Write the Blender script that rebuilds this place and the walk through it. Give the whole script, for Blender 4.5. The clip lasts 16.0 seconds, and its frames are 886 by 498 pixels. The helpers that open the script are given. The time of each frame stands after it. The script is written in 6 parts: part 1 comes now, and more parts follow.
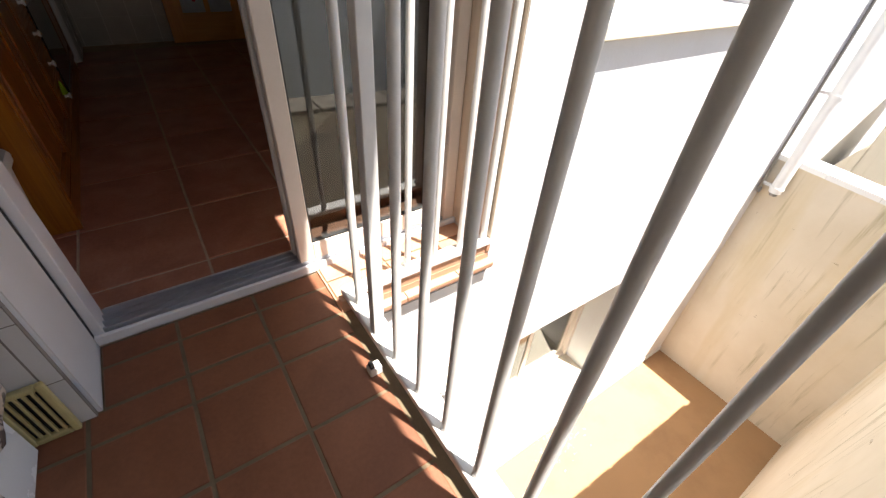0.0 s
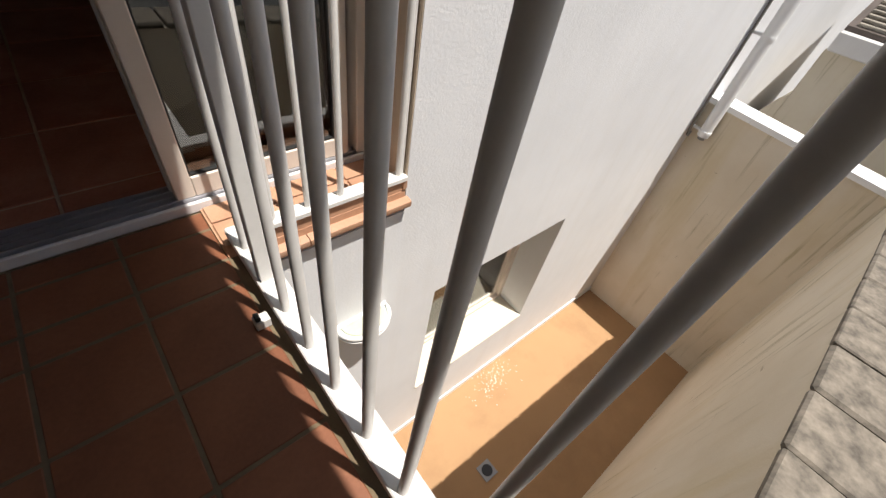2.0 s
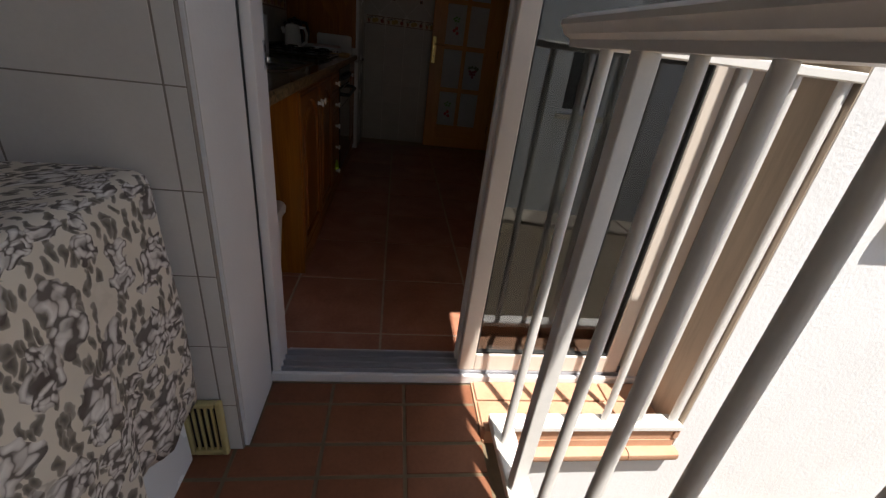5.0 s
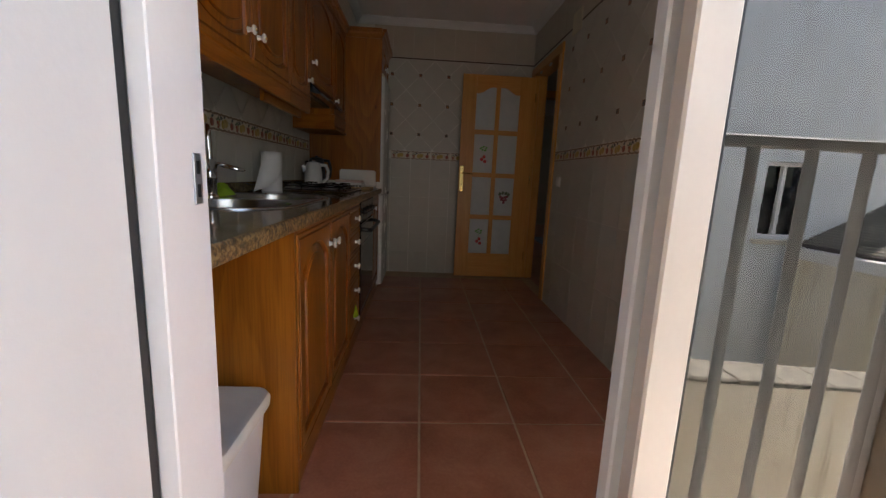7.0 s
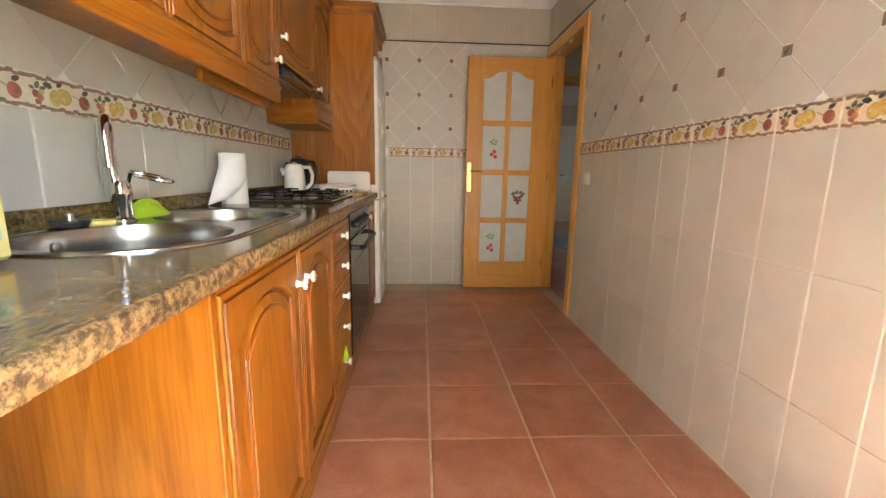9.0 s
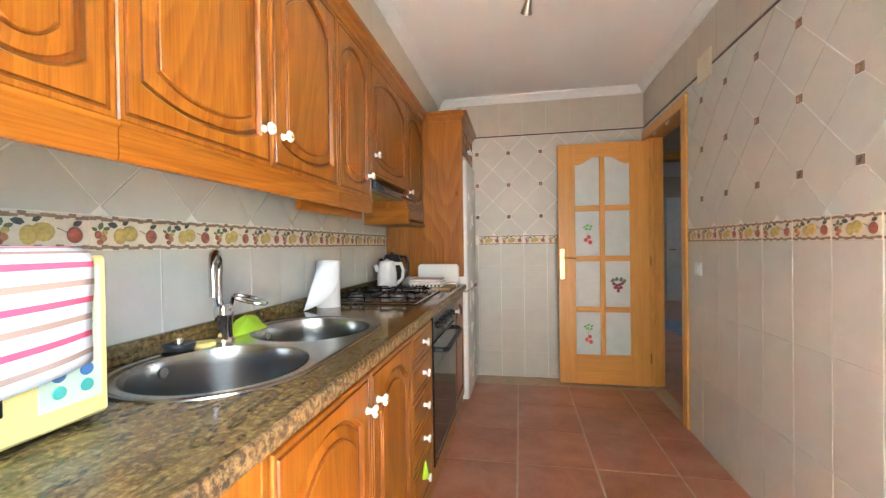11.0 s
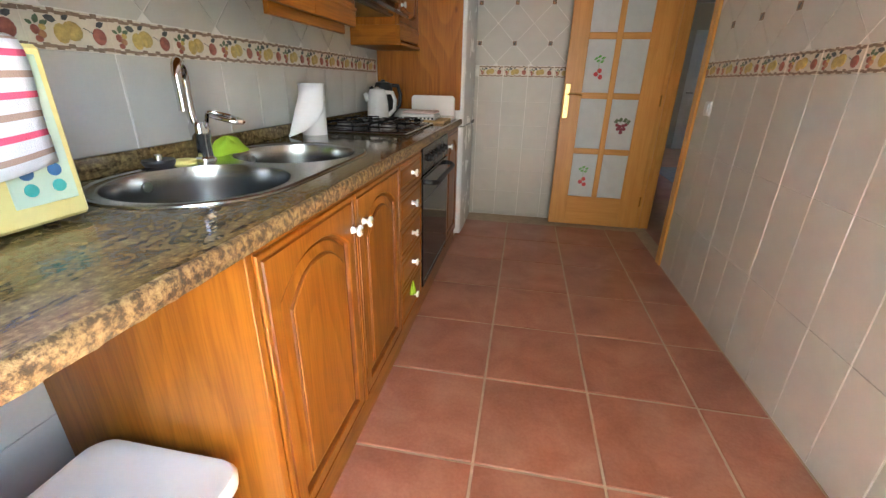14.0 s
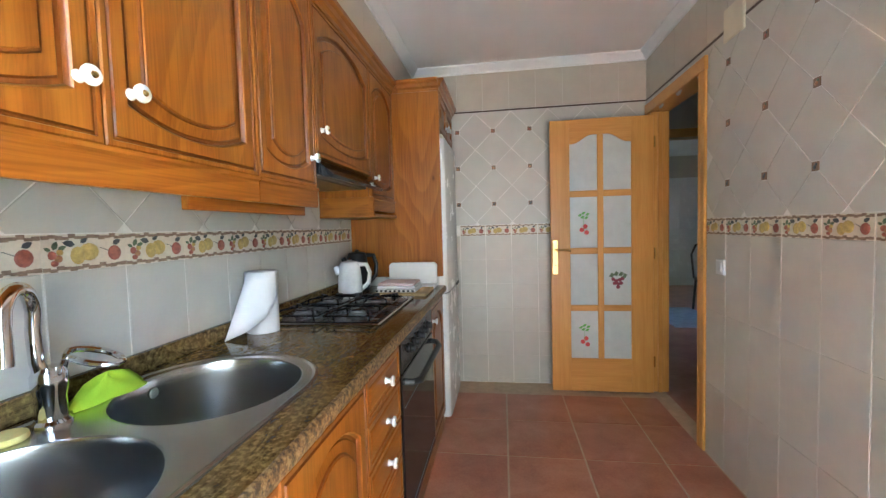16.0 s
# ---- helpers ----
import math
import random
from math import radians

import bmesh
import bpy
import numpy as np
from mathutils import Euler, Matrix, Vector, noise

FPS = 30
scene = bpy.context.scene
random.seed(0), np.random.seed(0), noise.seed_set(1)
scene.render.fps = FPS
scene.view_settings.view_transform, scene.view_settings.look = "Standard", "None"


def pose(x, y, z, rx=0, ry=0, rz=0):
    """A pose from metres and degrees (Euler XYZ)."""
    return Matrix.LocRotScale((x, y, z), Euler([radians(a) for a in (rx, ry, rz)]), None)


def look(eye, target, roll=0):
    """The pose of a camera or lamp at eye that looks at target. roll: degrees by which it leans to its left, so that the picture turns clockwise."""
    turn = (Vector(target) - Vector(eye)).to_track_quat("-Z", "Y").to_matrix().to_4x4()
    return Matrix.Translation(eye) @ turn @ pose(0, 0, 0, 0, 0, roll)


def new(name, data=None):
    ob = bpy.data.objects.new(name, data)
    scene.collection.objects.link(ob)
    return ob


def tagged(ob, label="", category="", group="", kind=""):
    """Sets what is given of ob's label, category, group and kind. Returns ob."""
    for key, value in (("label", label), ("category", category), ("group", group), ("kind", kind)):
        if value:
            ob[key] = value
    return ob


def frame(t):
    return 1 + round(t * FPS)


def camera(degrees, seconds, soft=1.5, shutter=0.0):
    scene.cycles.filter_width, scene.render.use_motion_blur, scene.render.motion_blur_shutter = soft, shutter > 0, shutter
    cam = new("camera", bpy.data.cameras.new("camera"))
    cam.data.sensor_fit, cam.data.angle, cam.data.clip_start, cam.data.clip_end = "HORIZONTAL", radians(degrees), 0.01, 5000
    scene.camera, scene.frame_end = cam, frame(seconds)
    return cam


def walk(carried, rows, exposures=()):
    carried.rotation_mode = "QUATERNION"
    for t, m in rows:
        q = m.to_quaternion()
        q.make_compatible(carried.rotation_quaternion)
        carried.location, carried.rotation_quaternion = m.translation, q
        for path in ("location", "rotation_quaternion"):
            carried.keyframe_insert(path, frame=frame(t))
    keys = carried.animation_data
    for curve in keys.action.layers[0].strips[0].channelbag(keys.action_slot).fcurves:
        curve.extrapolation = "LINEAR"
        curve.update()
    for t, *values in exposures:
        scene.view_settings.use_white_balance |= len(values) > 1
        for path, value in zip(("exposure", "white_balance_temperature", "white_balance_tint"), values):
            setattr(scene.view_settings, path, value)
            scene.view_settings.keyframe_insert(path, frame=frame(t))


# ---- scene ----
cam = camera(94.4, 16.0, soft=1.4, shutter=0.0)
PATH = [
    (0, (-1.063, -0.761, 1.104), (-0.127, 0.487, -0.147), 4.6),
    (0.5, (-0.972, -0.761, 1.034), (0.114, 0.243, -0.312), 10.4),
    (1, (-0.913, -0.761, 1.008), (0.155, 0.195, -0.387), 11.7),
    (1.5, (-0.885, -0.773, 1.003), (0.163, 0.17, -0.416), 11.0),
    (2, (-0.887, -0.762, 0.999), (0.156, 0.182, -0.422), 11.8),
    (2.5, (-0.897, -0.763, 0.998), (0.11, 0.205, -0.433), 11.5),
    (3, (-0.918, -0.758, 1.02), (0.03, 0.313, -0.378), 10.0),
    (3.5, (-0.961, -0.73, 1.031), (-0.165, 0.517, -0.316), 8.0),
    (4, (-1.003, -0.715, 1.021), (-0.39, 0.71, -0.242), 7.1),
    (4.5, (-1.044, -0.683, 1.043), (-0.565, 0.854, -0.143), 8.6),
    (5, (-1.081, -0.632, 1.105), (-0.809, 1.137, 0.213), 7.2),
    (5.2, (-1.065, -0.633, 1.116), (-0.89, 1.181, 0.293), 5.2),
    (7.3, (-1.118, 0.085, 1.04), (-1.002, 2.054, 0.706), 2.2),
    (7.5, (-1.099, 0.132, 1.073), (-0.959, 2.09, 0.689), 1.0),
    (8, (-1.119, 0.375, 1.071), (-0.944, 2.342, 0.753), -1.3),
    (8.2, (-1.132, 0.435, 1.068), (-0.952, 2.395, 0.711), -0.6),
    (10.3, (-1.079, 0.575, 1.091), (-1.256, 2.532, 0.718), 0.2),
    (10.5, (-1.065, 0.59, 1.121), (-1.311, 2.556, 0.848), -0.4),
    (11, (-1.061, 0.601, 1.204), (-1.427, 2.567, 1.186), -0.8),
    (11.5, (-1.024, 0.598, 1.262), (-1.521, 2.528, 1.431), -3.3),
    (12, (-1.074, 0.604, 1.331), (-1.702, 2.479, 1.633), -5.3),
    (12.5, (-1.079, 0.606, 1.321), (-1.743, 2.463, 1.653), -4.9),
    (13, (-1.066, 0.606, 1.268), (-1.782, 2.473, 1.288), -3.7),
    (13.3, (-1.07, 0.609, 1.222), (-1.777, 2.47, 1.029), -2.6),
    (13.5, (-1.054, 0.606, 1.209), (-1.718, 2.456, 0.836), -2.9),
    (14, (-1.018, 0.618, 1.153), (-1.352, 2.44, 0.399), 1.2),
    (14.5, (-1.022, 0.644, 1.167), (-1.221, 2.563, 0.64), 1.1),
    (15, (-1.064, 0.719, 1.197), (-1.215, 2.651, 0.703), -0.8),
    (15.5, (-1.102, 0.927, 1.207), (-1.305, 2.875, 0.806), -2.4),
    (16, (-1.091, 1.063, 1.279), (-1.38, 3.04, 1.174), -1.6),
]
EXPOSURES = [(0, 1.85, 6500, 10), (0.5, 1.2, 6500, 10), (1.5, 0.5, 6500, 10), (2.5, 0.45, 6500, 10), (3.5, 0.6, 6500, 10), (4.0, 0.95, 6500, 10), (4.5, 1.1, 6500, 10), (5.2, 1.1, 6500, 10), (7.3, 3.8, 6400, 8), (7.6, 3.9, 6700, 9), (8.0, 3.95, 10500, 16), (8.2, 4.5, 9600, 12), (10.3, 6.85, 6150, 2), (11.0, 6.7, 6100, 2), (12.0, 6.6, 5600, 3), (12.5, 6.6, 5550, 3), (13.5, 6.2, 6200, 2), (14.0, 6.15, 6050, 2), (15.0, 6.65, 5850, 2), (15.5, 6.55, 5650, 1), (16, 6.5, 5400, -1)]
walk(cam, [(t, look(e, a, r)) for t, e, a, r in PATH], EXPOSURES)

# ---- sky, sun and daylight ----
SUN_WAY = Vector((-0.43, 1.0, -3.3)).normalized()
world = bpy.data.worlds.new("daylight")
scene.world = world
world.use_nodes = True
wn = world.node_tree.nodes
sky = wn.new("ShaderNodeTexSky")
sky.sky_type, sky.sun_disc = "NISHITA", False
sky.sun_elevation, sky.sun_rotation = math.asin(-SUN_WAY.z), math.atan2(-SUN_WAY.x, -SUN_WAY.y)
wn["Background"].inputs["Strength"].default_value = 0.07
world.node_tree.links.new(sky.outputs[0], wn["Background"].inputs["Color"])
sun = new("sun", bpy.data.lights.new("sun", "SUN"))
sun.data.energy, sun.data.angle, sun.data.color = 5.0, radians(0.5), (1.0, 0.95, 0.88)
sun.matrix_world = look((0, 0, 6), Vector((0, 0, 6)) + SUN_WAY)


def window_light(name, eye, target, w, h, power, color=(0.93, 0.97, 1.0)):
    """Daylight that enters through one opening."""
    data = bpy.data.lights.new(name, "AREA")
    data.shape, data.size, data.size_y, data.energy, data.color = "RECTANGLE", w, h, power, color
    ob = new(name, data)
    data.spread = radians(115)
    ob.matrix_world = look(eye, target)
    return ob


window_light("doorway_daylight", (-0.785, 0.612, 1.08), (-0.80, 3.0, 1.22), 1.26, 2.08, 0.14, (1.0, 0.975, 0.94))


SPOTS = [((-0.983, 2.06, 2.455), (0.3, 0.5, -0.8)), ((-0.955, 2.31, 2.455), (0.4, -0.6, -0.6)), ((-1.04, 2.55, 2.455), (0.4, 0.6, -0.6)), ((-1.0, 2.78, 2.455), (-0.2, 0.7, -0.7))]

# ---- materials ----
def material(name, rough=0.5, metal=0.0, color=(0.8, 0.8, 0.8)):
    m = bpy.data.materials.new(name)
    m.use_nodes = True
    b = m.node_tree.nodes["Principled BSDF"]
    b.inputs["Roughness"].default_value, b.inputs["Metallic"].default_value = rough, metal
    b.inputs["Base Color"].default_value = (*color, 1)
    return m, m.node_tree.nodes, m.node_tree.links, b


def coords(n, l, scale=(1, 1, 1), shuffle=0.0, source="Object"):
    tc = n.new("ShaderNodeTexCoord")
    mp = n.new("ShaderNodeMapping")
    mp.inputs["Scale"].default_value = scale
    l.new(tc.outputs[source], mp.inputs["Vector"])
    if shuffle:
        oi = n.new("ShaderNodeObjectInfo")
        mul = n.new("ShaderNodeMath")
        mul.operation = "MULTIPLY"
        mul.inputs[1].default_value = shuffle
        l.new(oi.outputs["Random"], mul.inputs[0])
        comb = n.new("ShaderNodeCombineXYZ")
        for k in range(3):
            l.new(mul.outputs[0], comb.inputs[k])
        l.new(comb.outputs[0], mp.inputs["Location"])
    return mp.outputs[0]


def noise_tex(n, l, vec, scale, detail=4, rough=0.55, distort=0.0):
    t = n.new("ShaderNodeTexNoise")
    t.inputs["Scale"].default_value, t.inputs["Detail"].default_value = scale, detail
    t.inputs["Roughness"].default_value, t.inputs["Distortion"].default_value = rough, distort
    l.new(vec, t.inputs["Vector"])
    return t.outputs["Fac"]


def ramp(n, l, fac, stops):
    r = n.new("ShaderNodeValToRGB")
    while len(r.color_ramp.elements) < len(stops):
        r.color_ramp.elements.new(0.5)
    for e, (p, c) in zip(r.color_ramp.elements, stops):
        e.position = p
        e.color = (*c, 1) if len(c) == 3 else c
    l.new(fac, r.inputs[0])
    return r.outputs["Color"]


def mix(n, l, fac, a, b, mode="MIX"):
    x = n.new("ShaderNodeMix")
    x.data_type, x.blend_type = "RGBA", mode
    for s, v in ((x.inputs[0], fac), (x.inputs[6], a), (x.inputs[7], b)):
        if isinstance(v, (int, float)):
            s.default_value = v
        elif isinstance(v, tuple):
            s.default_value = (*v, 1)
        else:
            l.new(v, s)
    return x.outputs[2]


def bump(n, l, b, height, strength=0.2, dist=0.002):
    bp = n.new("ShaderNodeBump")
    bp.inputs["Strength"].default_value, bp.inputs["Distance"].default_value = strength, dist
    l.new(height, bp.inputs["Height"])
    l.new(bp.outputs[0], b.inputs["Normal"])


def plain(name, color, rough=0.5, metal=0.0, vary=0.12, scale=6.0, grain=120.0, relief=0.05, coat=0.0):
    """A surface of one colour with blotches at two sizes and a fine relief."""
    m, n, l, b = material(name, rough, metal)
    v = coords(n, l, shuffle=7)
    big, small = noise_tex(n, l, v, scale, 5), noise_tex(n, l, v, grain, 3)
    dark = tuple(c * (1 - vary) for c in color)
    light = tuple(min(1, c * (1 + vary * 0.5)) for c in color)
    c = ramp(n, l, big, [(0.3, dark), (0.7, light)])
    c = mix(n, l, 0.25, c, ramp(n, l, small, [(0.3, dark), (0.7, light)]))
    l.new(c, b.inputs["Base Color"])
    r = n.new("ShaderNodeMapRange")
    r.inputs["To Min"].default_value, r.inputs["To Max"].default_value = max(0, rough - 0.06), min(1, rough + 0.08)
    l.new(big, r.inputs["Value"])
    l.new(r.outputs[0], b.inputs["Roughness"])
    if relief:
        bump(n, l, b, small, relief, 0.001)
    b.inputs["Coat Weight"].default_value = coat
    return m


def wood(name, along, light, mid, dark, rough=0.32, knots=True, figure=0.8):
    """Varnished softwood with ring figure; along is the axis of the grain."""
    m, n, l, b = material(name, rough)
    axis = "xyz".index(along)

    def stretched(across, lengthwise, shuffle):
        s = [across] * 3
        s[axis] = lengthwise
        return coords(n, l, tuple(s), shuffle)

    swell = noise_tex(n, l, stretched(2.6, 0.55, 11), 1.0, 2, 0.45, 0.35)
    rings = n.new("ShaderNodeMath")
    rings.operation = "MULTIPLY_ADD"
    rings.inputs[1].default_value, rings.inputs[2].default_value = 15.0, 0.0
    l.new(swell, rings.inputs[0])
    part_of = n.new("ShaderNodeMath")
    part_of.operation = "FRACT"
    l.new(rings.outputs[0], part_of.inputs[0])
    late = tuple(0.55 * p + 0.45 * q for p, q in zip(mid, dark))
    figure_color = ramp(n, l, part_of.outputs[0], [(0.0, late), (0.10, light), (0.55, mid), (0.86, late), (1.0, late)])
    fine = noise_tex(n, l, stretched(20.0, 0.9, 7), 1.0, 6, 0.6, 0.5)
    fine_color = ramp(n, l, fine, [(0.30, late), (0.45, mid), (0.62, light)])
    c = mix(n, l, 1 - figure, figure_color, fine_color)
    c = mix(n, l, 0.3, c, fine_color)
    broad = noise_tex(n, l, stretched(1.4, 0.35, 5), 3.0, 3)
    c = mix(n, l, 0.30, c, ramp(n, l, broad, [(0.35, mid), (0.65, light)]))
    pores = noise_tex(n, l, stretched(170.0, 5.0, 3), 1.0, 2)
    c = mix(n, l, 0.20, c, ramp(n, l, pores, [(0.35, dark), (0.6, light)]))
    if knots:
        vo = n.new("ShaderNodeTexVoronoi")
        l.new(stretched(4.2, 2.0, 4), vo.inputs["Vector"])
        vo.inputs["Scale"].default_value = 1.0
        k = ramp(n, l, vo.outputs["Distance"], [(0.025, (1, 1, 1)), (0.06, (0, 0, 0))])
        c = mix(n, l, k, c, tuple(x * 0.7 for x in dark))
    l.new(c, b.inputs["Base Color"])
    bump(n, l, b, pores, 0.06, 0.0006)
    b.inputs["Specular IOR Level"].default_value = 0.35
    b.inputs["Coat Weight"].default_value, b.inputs["Coat Roughness"].default_value = 0.12, 0.22
    return m


PINE = ((0.40, 0.146, 0.015), (0.28, 0.088, 0.007), (0.065, 0.016, 0.002))
pine_v = wood("varnished pine, upright grain", "z", *PINE)
pine_groove = wood("varnished pine, darker in the groove", "z", (0.22, 0.066, 0.007), (0.16, 0.044, 0.005), (0.06, 0.014, 0.002))
pine_y = wood("varnished pine, level grain", "y", *PINE)
pine_x = wood("varnished pine, cross grain", "x", *PINE)
beech_v = wood("honey beech, upright grain", "z", (0.72, 0.375, 0.095), (0.64, 0.305, 0.068), (0.47, 0.19, 0.035), 0.28, False, 0.35)
beech_x = wood("honey beech, level grain", "x", (0.72, 0.375, 0.095), (0.64, 0.305, 0.068), (0.47, 0.19, 0.035), 0.28, False, 0.35)
wall_tile = plain("cream glazed wall tile", (0.565, 0.545, 0.485), 0.33, vary=0.07, scale=9, relief=0.015)
upper_tile = plain("beige glazed wall tile", (0.54, 0.485, 0.40), 0.36, vary=0.08, scale=9, relief=0.015)
grout = plain("pale grout", (0.80, 0.78, 0.72), 0.85, vary=0.2, scale=14)
border_ground = plain("ivory border tile", (0.70, 0.63, 0.50), 0.3, vary=0.12, scale=30)
border_rope = plain("brown border line", (0.28, 0.195, 0.13), 0.5, vary=0.4, scale=60)
fruit_yellow = plain("glazed yellow", (0.55, 0.40, 0.12), 0.3, vary=0.35, scale=60)
fruit_red = plain("glazed red", (0.37, 0.115, 0.075), 0.3, vary=0.45, scale=70)
fruit_leaf = plain("glazed dark leaf", (0.075, 0.085, 0.085), 0.3, vary=0.4, scale=60)
fruit_green = plain("glazed green", (0.12, 0.17, 0.09), 0.3, vary=0.4, scale=60)
fruit_orange = plain("glazed orange", (0.45, 0.22, 0.10), 0.3, vary=0.4, scale=60)
band_brown = plain("dark brown listello", (0.075, 0.04, 0.025), 0.3, vary=0.3)
white_paint = plain("white ceiling paint", (0.85, 0.845, 0.83), 0.8, vary=0.04, scale=2.5, relief=0.03)
gypsum = plain("white cornice", (0.82, 0.82, 0.81), 0.6, vary=0.04)
hall_paint = plain("grey-beige hall paint", (0.52, 0.47, 0.40), 0.8, vary=0.06, scale=3)
lacquer = plain("white enamel", (0.82, 0.83, 0.82), 0.25, vary=0.05)
porcelain = plain("white porcelain", (0.86, 0.86, 0.84), 0.12, vary=0.03)
brass = plain("polished brass", (0.80, 0.58, 0.22), 0.22, 1.0, vary=0.15)
chrome = plain("chrome", (0.75, 0.75, 0.76), 0.07, 1.0, vary=0.05)
black_enamel = plain("black enamel", (0.014, 0.014, 0.015), 0.25, vary=0.3)
black_plastic = plain("black plastic", (0.02, 0.02, 0.021), 0.4, vary=0.25)
black_glass = plain("black oven glass", (0.012, 0.012, 0.013), 0.04, vary=0.1, relief=0)
grey_metal = plain("dull grey metal", (0.30, 0.29, 0.28), 0.4, 0.8)
dark_metal = plain("brushed nickel", (0.36, 0.33, 0.28), 0.3, 1.0)
paper = plain("kitchen paper", (0.86, 0.86, 0.87), 0.95, vary=0.05, grain=90, relief=0.3)
yellow_plastic = plain("pale yellow plastic", (0.80, 0.66, 0.24), 0.38, vary=0.06)
panel_print = plain("pale green control panel", (0.62, 0.70, 0.50), 0.4, vary=0.05)
button_blue = plain("blue button", (0.08, 0.2, 0.42), 0.4)
button_green = plain("green button", (0.10, 0.45, 0.36), 0.4)
white_plastic = plain("white plastic", (0.80, 0.80, 0.79), 0.35, vary=0.06)
cream_plastic = plain("cream plastic", (0.72, 0.66, 0.50), 0.45, vary=0.1)
lime_cloth = plain("lime green cloth", (0.40, 0.62, 0.03), 0.95, vary=0.2, grain=300, relief=0.4)
sponge_yellow = plain("yellow sponge", (0.75, 0.65, 0.22), 0.95, vary=0.2, relief=0.5)
pink_cloth = plain("pink and white cloth", (0.80, 0.62, 0.60), 0.95, vary=0.15, relief=0.4)
board_wood = plain("pale chopping board", (0.60, 0.42, 0.2), 0.6, vary=0.2)
frosted = plain("frosted pane", (0.60, 0.64, 0.62), 0.45, vary=0.08, scale=14, grain=60, relief=0.35)
aluminium = plain("cream lacquered aluminium", (0.70, 0.62, 0.545), 0.42, vary=0.06, scale=4)
white_alu = plain("white lacquered aluminium", (0.80, 0.78, 0.77), 0.4, vary=0.05, scale=4)
track_metal = plain("bare aluminium track", (0.55, 0.56, 0.60), 0.35, 0.9)
rubber = plain("black gasket", (0.012, 0.012, 0.012), 0.6)
rail_paint = plain("cream railing paint", (0.74, 0.72, 0.69), 0.4, vary=0.07, scale=20, relief=0.06)
stone_cap = plain("weathered grey slab", (0.20, 0.172, 0.138), 0.9, vary=0.7, scale=16, grain=60, relief=0.6)
black_iron = plain("black lacquered metal", (0.015, 0.015, 0.016), 0.4)
rug_blue = plain("pale blue rug", (0.35, 0.42, 0.5), 0.95, vary=0.3, scale=12, relief=0.4)
flecks = plain("white paint flecks", (0.75, 0.74, 0.7), 0.8)
roof_pale = plain("pale ribbed roofing", (0.32, 0.29, 0.24), 0.8, vary=0.4)
roof_clay = plain("dark weathered roof tile", (0.10, 0.08, 0.07), 0.85, vary=0.4)


def stone_tile(name, a, b_, c_, rough, scale=3.0, relief=0.1):
    """Fired clay floor tile with cloudy shades, differing from piece to piece."""
    m, n, l, b = material(name, rough)
    v = coords(n, l, shuffle=13)
    c = ramp(n, l, noise_tex(n, l, v, scale, 5, 0.6, 0.4), [(0.3, a), (0.5, b_), (0.72, c_)])
    fine = noise_tex(n, l, v, 90, 4)
    c = mix(n, l, 0.25, c, ramp(n, l, fine, [(0.3, a), (0.7, c_)]))
    oi = n.new("ShaderNodeObjectInfo")
    c = mix(n, l, 0.5, c, ramp(n, l, oi.outputs["Random"], [(0.0, (0.82, 0.82, 0.82)), (1.0, (1, 1, 1))]), "MULTIPLY")
    l.new(c, b.inputs["Base Color"])
    bump(n, l, b, fine, relief, 0.001)
    return m


kitchen_floor_tile = stone_tile("terracotta stoneware tile", (0.31, 0.108, 0.062), (0.43, 0.175, 0.105), (0.54, 0.265, 0.175), 0.3, 4.5, 0.04)
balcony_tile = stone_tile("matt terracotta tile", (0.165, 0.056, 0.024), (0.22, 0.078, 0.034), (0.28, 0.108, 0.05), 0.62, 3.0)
ledge_tile = stone_tile("pale terracotta tile", (0.42, 0.22, 0.13), (0.50, 0.28, 0.17), (0.56, 0.33, 0.22), 0.7, 5.0)
floor_grout = plain("sandy floor grout", (0.56, 0.43, 0.31), 0.9, vary=0.2, scale=20)
balcony_grout = plain("grey-green floor grout", (0.17, 0.125, 0.075), 0.9, vary=0.25, scale=16)


def render_wall(name, base, stain, amount=0.3, coarse=0.5, vertical=True):
    """Painted render with trowel marks, streaks of dirt running down and a rough grain."""
    m, n, l, b = material(name, 0.85)
    v = coords(n, l)
    c = ramp(n, l, noise_tex(n, l, v, 1.3, 6, 0.6), [(0.3, tuple(x * 0.9 for x in base)), (0.7, base)])
    streak = noise_tex(n, l, coords(n, l, (5, 5, 0.45) if vertical else (1.2, 1.2, 1.2)), 1.6, 6, 0.65)
    f = ramp(n, l, streak, [(0.48, (0, 0, 0)), (0.70, (amount, amount, amount))])
    c = mix(n, l, f, c, stain)
    l.new(c, b.inputs["Base Color"])
    hg = mix(n, l, 0.5, noise_tex(n, l, v, 9, 5), noise_tex(n, l, v, 80, 4))
    bump(n, l, b, hg, coarse, 0.006)
    return m


facade_paint = render_wall("white rendered facade", (0.80, 0.80, 0.81), (0.62, 0.58, 0.52), 0.12, 0.42)


